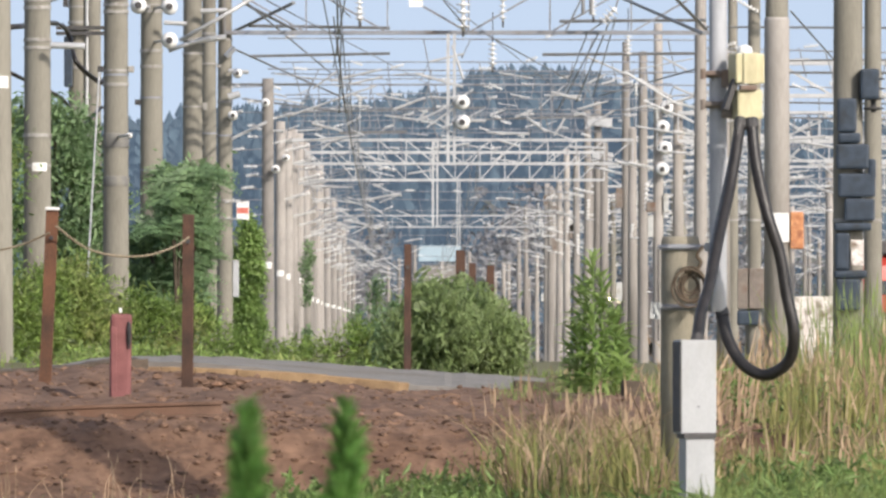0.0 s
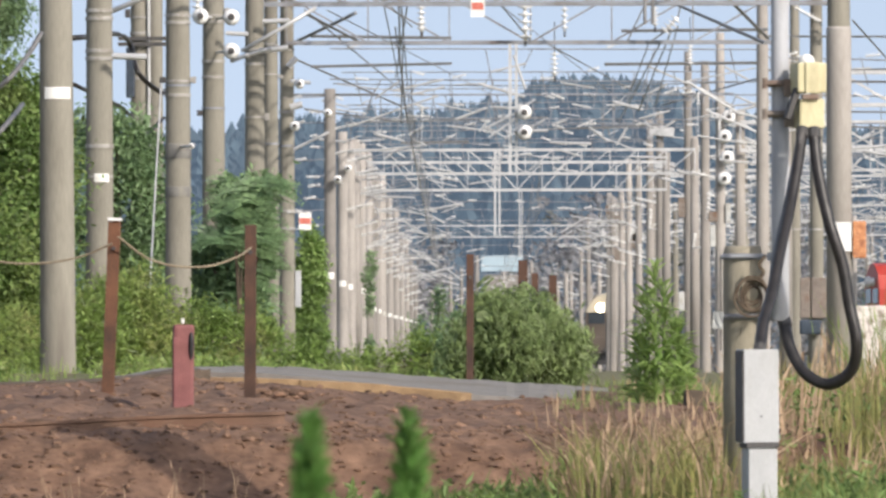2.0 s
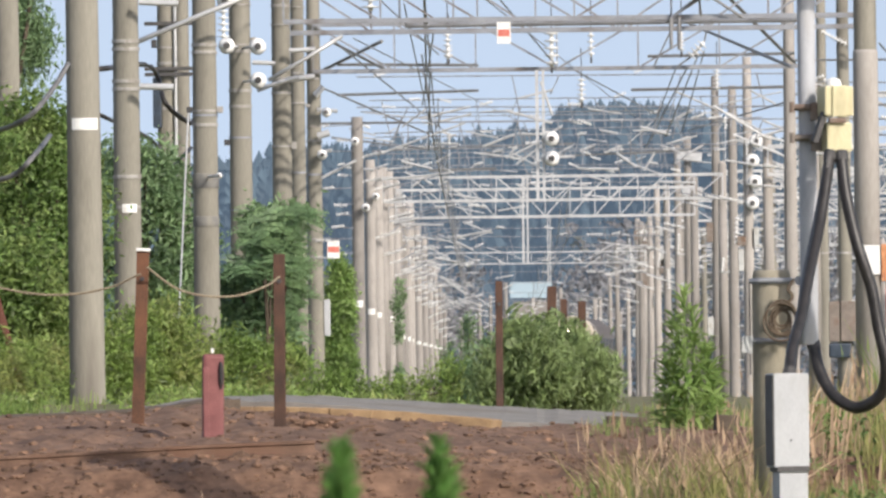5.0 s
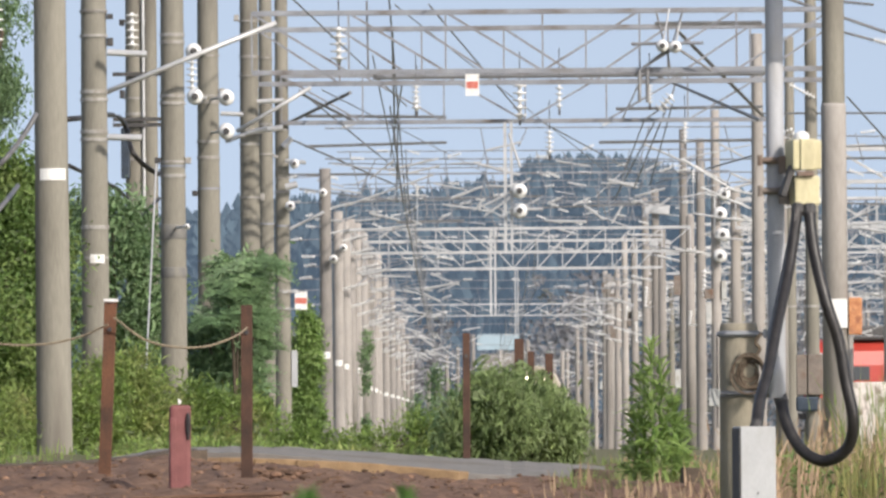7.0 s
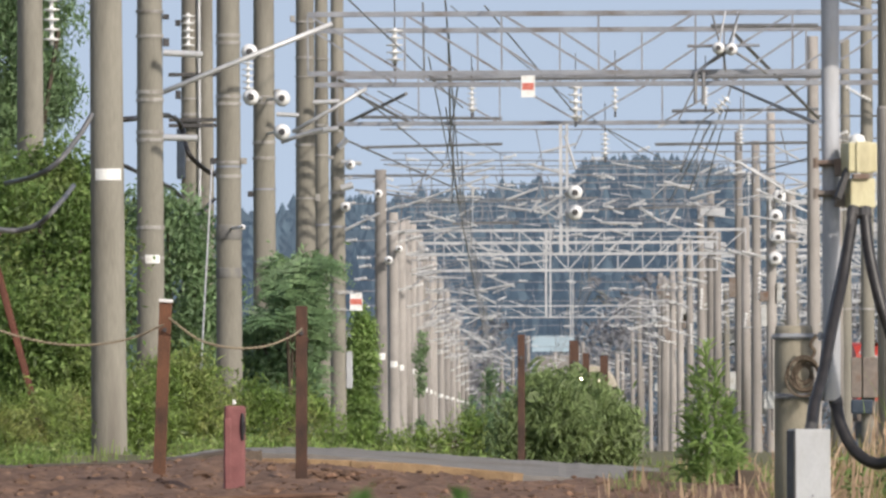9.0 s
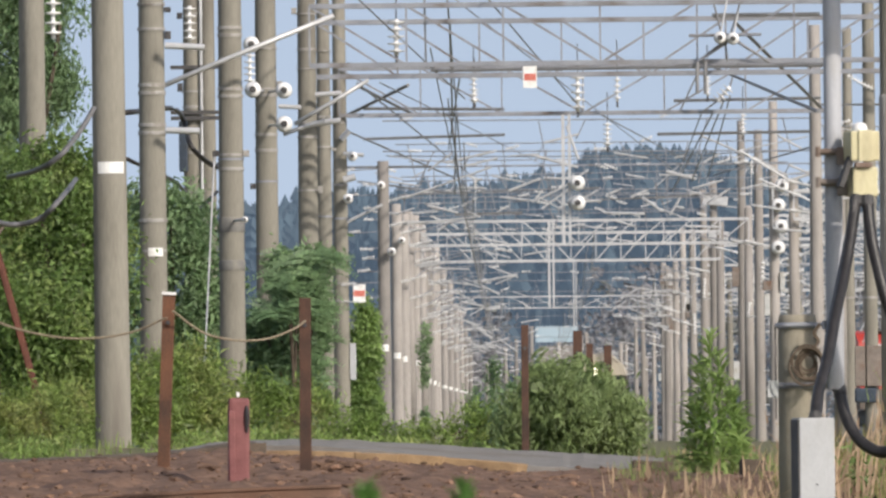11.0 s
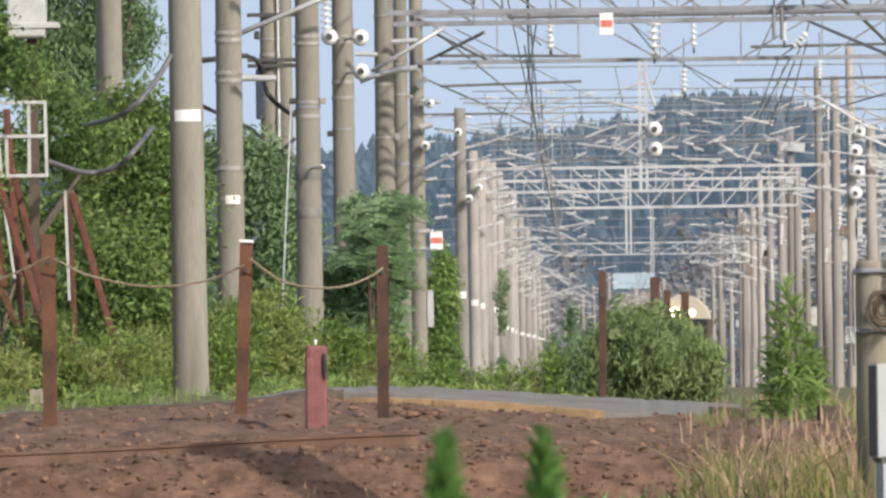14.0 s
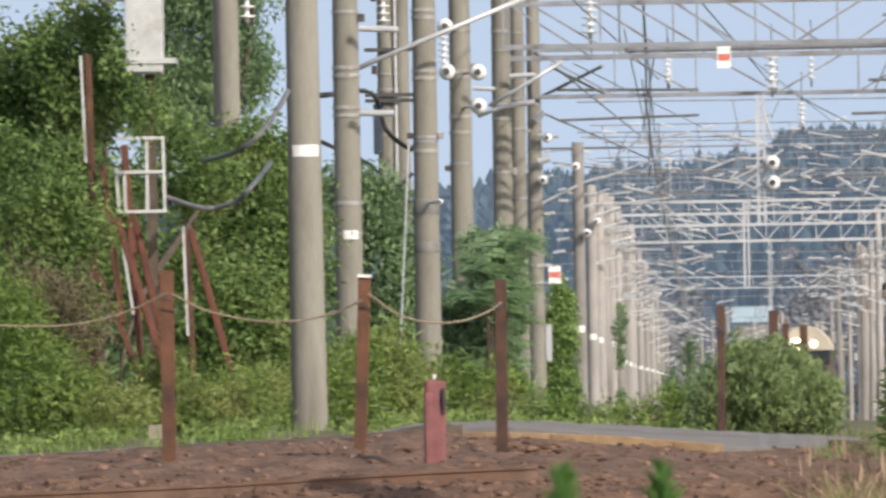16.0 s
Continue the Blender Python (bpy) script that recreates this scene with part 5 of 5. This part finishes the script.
bush([blob(-430, 430, 128.6, 60, 80), blob(-395, 500, 128.6, 45, 70), blob(-470, 390, 128.6, 60, 60)], 420, 12, 0.05, DRY_LEAF, 28, "dry brown brush among the green weeds", spread=0.1, droop=-0.8, slim=0.14, stems=14)
bush([blob(640, 610, 150, 45, 40), blob(600, 625, 150, 40, 25), blob(510, 618, 150, 55, 22), blob(420, 610, 150, 50, 25)], 300, 12, 0.05, LEAF_BRIGHT, 13, "low light-green weeds beyond the road", spread=0.08, droop=-0.6, slim=0.2, stems=6)
bush([blob(-480, 380, 168, 260, 260), blob(-260, 420, 168, 160, 200)], 1000, 12, 0.09, LEAF_DARK, 24, "dark thicket behind the sunlit shrubs", spread=0.18, droop=0.3, slim=0.4, stems=10)
# tall bushes behind the near masts
ROWAN = [blob(300, 450, 192, 66, 95), blob(318, 345, 190, 50, 30), blob(270, 530, 192, 80, 80), blob(362, 305, 190, 34, 13), blob(322, 545, 194, 48, 60), blob(328, 400, 191, 46, 30), blob(300, 315, 191, 30, 16)]
rowan = bush(ROWAN, 850, 14, 0.075, LEAF_DARK, 14, "dark green bushy tree behind the concrete masts", "tree", 0.12, 0.1, 0.35, 20)
sprays(rowan, ROWAN[:4] + ROWAN[5:], 420, 0.4, 0.115, LEAF_SPRAY, 71)
sprays(rowan, [blob(348, 306, 189, 22, 10), blob(318, 345, 189, 34, 14), blob(308, 400, 189, 40, 16)], 90, 0.45, 0.12, LEAF_SPRAY, 72)
bush([blob(120, 330, 200, 70, 150), blob(80, 250, 200, 60, 90), blob(160, 420, 200, 60, 110), blob(60, 420, 200, 50, 140)], 900, 12, 0.075, LEAF_DARK, 15, "shady dark tree behind the concrete masts", "tree", 0.14, 0.3, 0.35, 20)
bush([blob(545, 470, 345, 7, 36), blob(543, 560, 345, 4, 70)], 90, 11, 0.07, LEAF_DARK, 30, "thin dark creeper climbing between the far masts", "tree", 0.08, 0.2, 0.4, 1)
bush([blob(440, 480, 300, 17, 95), blob(436, 575, 300, 26, 50)], 900, 12, 0.08, WEED, 16, "light green sapling among the masts", "tree", 0.13, 0.2, 0.4, 10)
bush([blob(110, 560, 150, 120, 80), blob(20, 580, 148, 90, 80), blob(250, 590, 152, 90, 60), blob(-60, 560, 150, 80, 100), blob(130, 500, 156, 60, 50), blob(330, 590, 155, 60, 45)], 1700, 14, 0.055, LEAF_BRIGHT, 17, "sunlit green weeds and shrubs along the road", spread=0.09, droop=-0.5, slim=0.22)
bush([blob(-100, 300, 152, 120, 170), blob(-110, 180, 152, 100, 80), blob(-150, 460, 148, 110, 130), blob(-60, 420, 152, 70, 150), blob(-45, 170, 153, 40, 50)], 2500, 16, 0.05, LEAF, 18, "tall sunlit green shrubs on the bank", spread=0.12, droop=0.2, slim=0.4, stems=24)
bush([blob(-190, -60, 205, 110, 150), blob(-110, -20, 205, 40, 80), blob(-230, 60, 205, 90, 100), blob(-170, -180, 205, 120, 90)], 2100, 15, 0.07, LEAF_DARK, 19, "dark leafy tree behind a concrete mast", "tree", (0.12, 0.16, 0.22), 1.2, 0.28, 9)
bush([blob(-470, 50, 138, 150, 170), blob(-400, 0, 137, 100, 130), blob(-330, 60, 138, 70, 70), blob(-480, 240, 136, 140, 130), blob(-430, 300, 137, 80, 100), blob(-560, 130, 138, 130, 200), blob(-380, 240, 138, 60, 90), blob(-220, 170, 142, 100, 80), blob(-345, -30, 135.2, 14, 36), blob(-300, 330, 142, 120, 100), blob(-292, 62, 129.6, 26, 40)], 3700, 16, 0.045, LEAF, 20, "big sunlit bush overgrowing the scrap rails", spread=0.11, droop=0.4, slim=0.42, stems=26)
bush([blob(-470, 250, 129.4, 100, 75), blob(-420, 300, 129.4, 60, 70), blob(-500, 380, 129.4, 110, 90), blob(-470, 460, 129.4, 90, 80)], 720, 15, 0.042, LEAF, 25, "leafy shoots in front of the scrap rails", spread=0.1, droop=0.3, slim=0.42, stems=8)
bush([blob(-500, 560, 128, 110, 120), blob(-400, 600, 128, 110, 80), blob(-280, 590, 130, 100, 90), blob(-180, 600, 130, 110, 80), blob(-560, 450, 128, 90, 100), blob(-80, 600, 141, 80, 60)], 1900, 14, 0.05, LEAF_BRIGHT, 21, "green weeds and tall grass along the road edge", spread=0.09, droop=-0.5, slim=0.2)


def weed(x, y, base, top, width, seed, mat, label, whorls=26, slim=0.12, each=14, taper=0.55, rise=(0.25, 1.0)):
    """An upright weed: a stem with whorls of narrow leaves that shorten to the tip."""
    w = thing("weed", label, "plant", at=(x, y, base))
    H = top - base
    part("stem", rod(B(), (0, 0, -0.1), (0, 0, H * 0.97), 0.012, 0.005, 6), mat, w)
    rnd, verts, faces = random.Random(seed), [], []
    for i in range(whorls):
        t = (i + 1) / whorls
        r = max(0.25 * width, width * (1.02 - t) ** taper)
        for j in range(each):
            a = rnd.uniform(0, 6.283)
            up = rnd.uniform(*rise) if t < 0.85 else rnd.uniform(0.9, 2.2)
            d = Vector((math.cos(a), math.sin(a), up)).normalized()
            s = (d.cross(Vector((0, 0, 1))).normalized() + Vector((rnd.uniform(-0.6, 0.6), 0, rnd.uniform(-0.6, 0.6)))).normalized()
            o = Vector((0, 0, H * t * 0.96 + rnd.uniform(-0.03, 0.03)))
            L = r * rnd.uniform(0.7, 1.2)
            k = len(verts)
            verts += [o, o + d * L * 0.5 + s * L * slim, o + d * L - Vector((0, 0, L * 0.2)), o + d * L * 0.5 - s * L * slim]
            faces.append((k, k + 1, k + 2, k + 3))
    lv = new("leaf_whorl", from_arrays("leaf_whorl", [tuple(v) for v in verts], faces, mat))
    lv.parent = w
    return w


weed(-0.382, 22, 0.04, 1.476, 0.1, 31, FRESH, "bright green upright weed in front of the bank", 100, 0.13, 15, 0.16, (0.5, 2.2))
weed(-0.39, 22.2, 0.04, 1.42, 0.11, 32, FRESH, "bright green upright weed in front of the bank", 90, 0.13, 12, 0.16, (0.5, 2.2))
weed(-0.373, 21.8, 0.04, 1.41, 0.11, 37, FRESH, "bright green upright weed in front of the bank", 90, 0.13, 12, 0.16, (0.5, 2.2))
weed(-0.241, 28, 0.05, 1.442, 0.16, 33, FRESH, "slender green weed in front of the bank", 84, 0.11, 14, 0.2, (0.6, 2.2))
for u, top, base, wide, seed in ((1050, 448, 690, 0.24, 34), (1066, 490, 700, 0.27, 35), (1034, 500, 700, 0.27, 36), (1088, 556, 705, 0.26, 38), (1022, 575, 705, 0.24, 40), (1104, 600, 705, 0.2, 41)):
    weed((u - 784) / 20000 * 97, 97 + 0.1 * (seed - 34), 1.5 + (670 - base) / 20000 * 97, 1.5 + (670 - top) / 20000 * 97, wide, seed, WEED, "tall bushy green weed at the edge of the bank", 20, 0.085, 7, 0.12, (-0.5, 1.5))



def grass(name, count, spots, tall, width, mat, seed, label, lean=0.25, seeds=False):
    """Bent blades in two pieces; spots(rnd) gives a place."""
    rnd, verts, faces = random.Random(seed), [], []
    for _ in range(count):
        x, y = spots(rnd)
        z = height(x, y) - 0.02
        h = tall * (0.35 + 0.85 * rnd.random() ** 1.4)
        a, l = rnd.uniform(0, 6.283), rnd.gauss(0, lean)
        dx, dy = math.cos(a) * h * l, math.sin(a) * h * l
        w, k = width * rnd.uniform(0.6, 1.4), len(verts)
        verts += [(x - w, y, z), (x + w, y, z), (x + dx * 0.35 + w * 0.8, y + dy * 0.35, z + h * 0.6), (x + dx * 0.35 - w * 0.8, y + dy * 0.35, z + h * 0.6), (x + dx, y + dy, z + h)]
        faces += [(k, k + 1, k + 2, k + 3), (k + 3, k + 2, k + 4)]
        if seeds and rnd.random() < 0.28:
            k = len(verts)
            verts += [(x + dx - 1.3 * w, y + dy, z + h * 0.93), (x + dx, y + dy, z + h * 0.86), (x + dx + 1.3 * w, y + dy, z + h * 0.92), (x + dx * 1.05, y + dy, z + h * 1.08)]
            faces.append((k, k + 1, k + 2, k + 3))
    tagged(new(name, from_arrays(name, verts, faces, mat)), label, "grass", kind="stuff")


def patch(x0, x1, y0, y1, rise=0.0):
    def spot(rnd):
        while True:
            x, y = rnd.uniform(x0, x1), rnd.uniform(y0, y1)
            if noise.noise((x * 1.3, y * 0.5, 7)) > rnd.uniform(-0.6, 0.25):
                return x, y + max(0, x - x0) * rise
    return spot


def clumps(x0, x1, y0, y1, count, seed, spread=0.09):
    """Places in tufts."""
    r0 = random.Random(seed)
    mids = [(r0.uniform(x0, x1), r0.uniform(y0, y1)) for _ in range(count)]

    def spot(rnd):
        x, y = mids[int(len(mids) * rnd.random() ** 1.3)]
        return x + rnd.gauss(0, spread), y + rnd.gauss(0, spread * 3)
    return spot


grass("grass", 5200, patch(1.6, 4.4, 69, 79.5), 0.34, 0.004, GRASS, 41, "green grass at the foot of the bank", 0.4)
grass("grass", 2600, clumps(-1.2, 2.0, 71, 79.9, 52, 2, 0.12), 0.25, 0.0065, GRASS, 42, "low green grass and weeds on the bank", 0.6)
grass("grass", 500, clumps(-3.6, -1.0, 72, 79, 14, 3, 0.12), 0.15, 0.005, GRASS, 43, "sparse green grass below the bare soil", 0.6)
grass("dry_grass", 400, clumps(0.38, 1.65, 75, 80.5, 34, 4, 0.08), 0.78, 0.0062, STRAW, 44, "dry yellow grass stalks on the bank", 0.65, True)
grass("grass", 1500, clumps(0.42, 1.7, 75, 80.5, 34, 14, 0.11), 0.62, 0.0062, YELLOW_GRASS, 54, "green stalks among dry grass on the bank", 0.3)
grass("dry_grass", 1000, clumps(1.95, 4.6, 78, 90, 90, 5, 0.14), 0.62, 0.0062, STRAW, 45, "tall dry orange-yellow grass on the bank", 0.45, True)
grass("grass", 3800, clumps(1.9, 4.6, 77, 90, 64, 15, 0.13), 0.48, 0.0062, YELLOW_GRASS, 55, "green grass among the dry stalks", 0.35)
grass("grass", 1500, clumps(2.9, 4.9, 82, 92, 30, 6, 0.16), 0.9, 0.0045, GRASS, 46, "tall green grass on the bank", 0.25, True)
grass("dry_grass", 60, clumps(-3.2, -1.0, 75, 80.5, 9, 7, 0.06), 0.34, 0.003, STRAW, 47, "few dry stalks on bare soil", 0.35, True)
grass("grass", 1500, clumps(0.95, 3.2, 99, 112, 50, 28, 0.14), 0.15, 0.005, GRASS, 57, "uneven grass beyond the end of the asphalt", 0.4)
grass("dry_grass", 160, clumps(0.95, 3.2, 99, 112, 24, 29, 0.12), 0.24, 0.005, STRAW, 58, "dry tufts beyond the end of the asphalt", 0.4)
grass("grass", 180, clumps(0.5, 1.7, 88, 98, 14, 8), 0.14, 0.004, GRASS, 48, "grass along the asphalt edge", 0.3)
grass("grass", 1300, clumps(-9, -0.4, 106.5, 114, 150, 21, 0.16), 0.15, 0.006, GRASS, 49, "grass behind the asphalt road", 0.3)


def low_weeds(mids, seed, label, mat=LOW_WEED):
    """Broad-leaved weeds close to the ground."""
    cs = [(x, y, height(x, y) + h) for x, y, h in mids]
    tagged(new("weeds", leaf_mesh("weeds", cs, 26, (0.12, 0.3, 0.06), 0.05, mat, seed, -0.6, 0.26)), label, "weeds", kind="stuff")


_r = random.Random(77)
low_weeds([(x, y, _r.uniform(0.0, 0.2)) for x, y in ((_r.uniform(-1.1, 1.6), _r.uniform(72, 80)) for _ in range(260)) if noise.noise((x * 1.6, y * 0.5, 3)) > -0.06 + 0.12 * (x < 0.2)] + [(_r.uniform(1.5, 4.2), _r.uniform(71, 79), _r.uniform(0.0, 0.26)) for _ in range(110)] + [(_r.uniform(-0.2, 1.3), _r.uniform(79, 80.4), _r.uniform(0.02, 0.16)) for _ in range(36)], 78, "broad-leaved green weeds at the foot of the bank")
low_weeds([(x, y, _r.uniform(-0.04, 0.06)) for x, y in ((_r.uniform(-9, -0.45), _r.uniform(107.2, 114)) for _ in range(480)) if abs(x + 4.36) > 0.5 and abs(x + 5.9) > 0.3], 79, "tangled green weeds along the far road edge", LEAF_BRIGHT)
low_weeds([(_r.uniform(0.45, 1.62), _r.uniform(77, 80.6), _r.uniform(0.05, 0.34)) for _ in range(150)] + [(_r.uniform(2.0, 4.4), _r.uniform(78, 86), _r.uniform(0.0, 0.25)) for _ in range(120)] + [(_r.uniform(1.95, 4.2), _r.uniform(75, 79.5), _r.uniform(0.0, 0.3)) for _ in range(130)], 80, "green leaves among the dry stalks on the bank")
grass("grass", 800, clumps(0.45, 1.66, 75.5, 80.2, 30, 36, 0.1), 0.5, 0.008, GRASS, 66, "broad green blades among the stalks", 0.4)
grass("dry_grass", 150, clumps(0.4, 1.66, 75.5, 79.5, 20, 34, 0.07), 0.82, 0.011, STRAW, 64, "stout pale dry stalks on the bank", 0.6, True)
grass("dry_grass", 90, clumps(2.0, 4.3, 77, 84, 28, 35, 0.1), 0.6, 0.01, STRAW, 65, "stout pale dry stalks beside the hose", 0.35, True)
tagged(part("wall_lime", box(B(), (6.827, 205, 2.013), (0.943, 0.3, 1.948), bevel=0.02), LIME), "flaking limewashed low wall beside the yard", "wall", kind="structure")


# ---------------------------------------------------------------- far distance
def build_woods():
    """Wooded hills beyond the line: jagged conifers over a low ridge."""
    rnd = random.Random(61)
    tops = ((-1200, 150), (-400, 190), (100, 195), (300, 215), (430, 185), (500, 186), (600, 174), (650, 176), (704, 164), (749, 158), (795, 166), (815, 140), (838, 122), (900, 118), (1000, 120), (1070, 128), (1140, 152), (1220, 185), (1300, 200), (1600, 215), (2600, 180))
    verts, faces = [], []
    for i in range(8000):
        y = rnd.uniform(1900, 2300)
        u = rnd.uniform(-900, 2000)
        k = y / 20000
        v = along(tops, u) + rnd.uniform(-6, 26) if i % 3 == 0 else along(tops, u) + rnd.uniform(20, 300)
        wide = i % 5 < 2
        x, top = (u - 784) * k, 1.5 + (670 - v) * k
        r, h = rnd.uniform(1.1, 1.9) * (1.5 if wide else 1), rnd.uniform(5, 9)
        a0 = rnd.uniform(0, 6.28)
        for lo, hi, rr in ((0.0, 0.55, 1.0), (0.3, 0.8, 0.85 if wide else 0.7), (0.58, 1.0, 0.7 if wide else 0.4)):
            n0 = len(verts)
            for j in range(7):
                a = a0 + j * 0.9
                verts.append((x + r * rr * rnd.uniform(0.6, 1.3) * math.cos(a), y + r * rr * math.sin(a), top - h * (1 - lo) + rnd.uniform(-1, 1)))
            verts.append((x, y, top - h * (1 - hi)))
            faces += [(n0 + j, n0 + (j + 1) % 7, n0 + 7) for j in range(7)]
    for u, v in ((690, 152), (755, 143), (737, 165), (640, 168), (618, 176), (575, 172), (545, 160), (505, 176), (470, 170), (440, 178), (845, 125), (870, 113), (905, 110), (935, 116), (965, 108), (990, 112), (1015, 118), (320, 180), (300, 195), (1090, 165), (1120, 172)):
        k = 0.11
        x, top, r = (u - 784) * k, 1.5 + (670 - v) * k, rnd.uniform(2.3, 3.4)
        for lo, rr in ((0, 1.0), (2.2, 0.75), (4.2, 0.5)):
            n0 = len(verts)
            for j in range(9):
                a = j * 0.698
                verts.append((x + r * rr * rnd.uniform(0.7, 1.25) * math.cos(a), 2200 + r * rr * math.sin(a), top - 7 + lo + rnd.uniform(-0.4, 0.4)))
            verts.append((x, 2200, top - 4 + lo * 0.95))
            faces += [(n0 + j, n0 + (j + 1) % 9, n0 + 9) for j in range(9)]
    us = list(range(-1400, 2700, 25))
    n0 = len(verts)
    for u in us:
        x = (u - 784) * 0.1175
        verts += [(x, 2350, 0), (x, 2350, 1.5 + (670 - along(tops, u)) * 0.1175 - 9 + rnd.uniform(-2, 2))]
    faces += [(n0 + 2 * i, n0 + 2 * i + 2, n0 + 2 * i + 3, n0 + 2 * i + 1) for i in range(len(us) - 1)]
    tagged(new("backdrop", from_arrays("backdrop", verts, faces, HAZED_WOODS)), "distant wooded hills beyond the railway, haze painted on as a blue glow", "woods", kind="structure")


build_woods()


def build_thicket():
    """Dull scrub low along the ground beyond the masts, distance haze in its colour."""
    rng = np.random.default_rng(9)
    n = 3000
    x = rng.uniform(-40, 110, n)
    cs = np.stack([x, rng.uniform(1230, 1300, n), 2.5 + rng.random(n) ** 1.2 * (10 + 8 * ((x > -17) & (x < -6)) + 7 * (x > 4) + 3.5 * np.sin(x * 0.23) + 2 * np.sin(x * 0.71))], 1)
    tagged(new("scrub", leaf_mesh("scrub", cs, 14, (0.8, 0.8, 0.5), 0.45, SCRUB, 5, 0, 0.5)), "distant dull scrub along the line, greyed by haze in its colour", "scrub", kind="stuff")


build_thicket()
shed = thing("warehouse", "distant warehouse with a pale blue sheet roof", "building", at=(-0.345, 1150, 3))
part("wall", box(B(), (0, 1, 5), (3.6, 8, 10)), CONCRETE_FAR, shed)
part("roof", box(B(), (0, -0.5, 14.208 - 3), (4.255, 3, 1.61), (0, 0, 0)), ROOF_BLUE, shed)


# ---------------------------------------------------------------- trains
def locomotive(name, label, upper, lower, length, lamps):
    """A rail vehicle that looks along -y: body with a rounded roof, windows, lamps, bogies."""
    t = thing(name, label, "locomotive")
    b = B()
    prof = [(-1.55, 1.1), (-1.55, 3.6), (-1.3, 4.3), (-0.7, 4.75), (0, 4.9), (0.7, 4.75), (1.3, 4.3), (1.55, 3.6), (1.55, 1.1)]
    ends = [[b.verts.new((x * s, y, z)) for x, z in prof] for y, s in ((0, 0.94), (0.5, 1), (length, 1))]
    for lo_, hi_ in zip(ends, ends[1:]):
        for i in range(len(prof)):
            b.faces.new((lo_[i], lo_[(i + 1) % len(prof)], hi_[(i + 1) % len(prof)], hi_[i]))
    b.faces.new(ends[0])
    b.faces.new(ends[-1][::-1])
    bmesh.ops.recalc_face_normals(b, faces=b.faces)
    part("body", b, upper, t)
    part("skirt", box(B(), (0, length / 2, 1.5), (3.14, length + 0.1, 1.0), bevel=0.05), lower, t)
    for s in (-1, 1):
        part("windscreen", box(B(), (s * 0.72, -0.01, 3.25), (1.1, 0.05, 0.75), bevel=0.02), GLASS, t)
        lit, r = (lamps, 0.3) if s < 0 else (HEADLIGHT_DIM if lamps == HEADLIGHT else lamps, 0.22)
        part("headlight", spun(B(), [(r * 0.93, -0.1), (r, 0), (r * 0.66, 0.14)], 14, (s * 0.45, -0.1, 3.95), (0, -1, 0)), lit, t, "lit round headlight" if lit == HEADLIGHT else "")
        for k in range(int(length // 3)):
            part("side_window", box(B(), (s * 1.56, 2 + k * 3, 3.2), (0.05, 1.3, 0.7), bevel=0.02), GLASS, t)
    part("coupler", box(B(), (0, -0.3, 1.1), (0.4, 0.7, 0.3), bevel=0.05), DARK, t)
    for y in (2.5, length - 2.5):
        part("bogie", box(B(), (0, y, 0.55), (2.6, 4, 0.8), bevel=0.1), DARK, t)
    return t


train = locomotive("locomotive", "oncoming locomotive with lit headlights and a pale domed cab front", LOCO_DARK, LOCO_DARK, 18, HEADLIGHT)
dome = B()
rim = [(-1.5, 3.62), (-1.5, 3.75), (-1.27, 4.3), (-0.7, 4.78), (0, 4.95), (0.7, 4.78), (1.27, 4.3), (1.5, 3.75), (1.5, 3.62)]
shells = [[dome.verts.new((x * k, y, 3.62 + (z - 3.62) * k)) for x, z in rim] for y, k in ((-0.1, 0.93), (0.05, 1.0), (2.4, 1.02))]
for lo_, hi_ in zip(shells, shells[1:]):
    for i in range(len(rim)):
        dome.faces.new((lo_[i], lo_[(i + 1) % len(rim)], hi_[(i + 1) % len(rim)], hi_[i]))
dome.faces.new(shells[0])
dome.faces.new(shells[-1][::-1])
bmesh.ops.recalc_face_normals(dome, faces=dome.faces)
part("cab_front", dome, LOCO_CREAM, train, "pale rounded cab front and roof")
part("marker_light", spun(B(), [(0.12, -0.05), (0.13, 0), (0.08, 0.08)], 12, (0.6, -0.08, 1.8), (0, -1, 0)), RED_LAMP, train, "lit red marker light")
red_loco = locomotive("locomotive", "red locomotive with dark windows creeping through the yard", LOCO_RED, LOCO_DARK, 22, WHITE)
part("roof_gear", box(B(), (0, 11, 5.2), (2.2, 20, 0.7), bevel=0.12), DARK, red_loco, "dark roof equipment")
part("plate", box(B(), (-1.57, 1.0, 2.3), (0.04, 0.6, 0.7)), LOCO_CREAM, red_loco, "cream plate")

def motions():
    # round a long bend from the right, then straight on
    walk(train, [(t, pose(x, y, 1.30 + (y - 160) * 0.00272, 0, 0, turn)) for t, x, y, turn in (
        (0, 11.16 + 0.45, 775, -10), (1.5, 7.456 + 0.45, 757, -9.5), (2.5, 5.29 + 0.45, 745, -8.5), (3, 4.36 + 0.45, 739, -8), (4.2, 2.393 + 0.45, 725, -5.5),
        (6.5, 1.675 + 0.45, 698, -2), (8, 1.598 + 0.45, 680, 0), (9, 1.637 + 0.45, 668, 0.3), (11.5, 1.917 + 0.45, 639, 0.5), (12.5, 2.01 + 0.45, 628, 0.5), (14.5, 2.03 + 0.45, 606, 0.4), (16, 2.095 + 0.45, 590, 0.4))])
    walk(red_loco, [(t, pose(17.534 + d, 562 + d * 0.2, 2.8, 0, 0, -78)) for t, d in ((0, 2.2), (1.5, 1.25), (2.5, 0.2), (4.2, -0.5), (6.5, -1.75), (7, -2.2), (7.5, -2.6), (9, -2.95), (11.5, -3.02), (16, -3.1))])


motions()
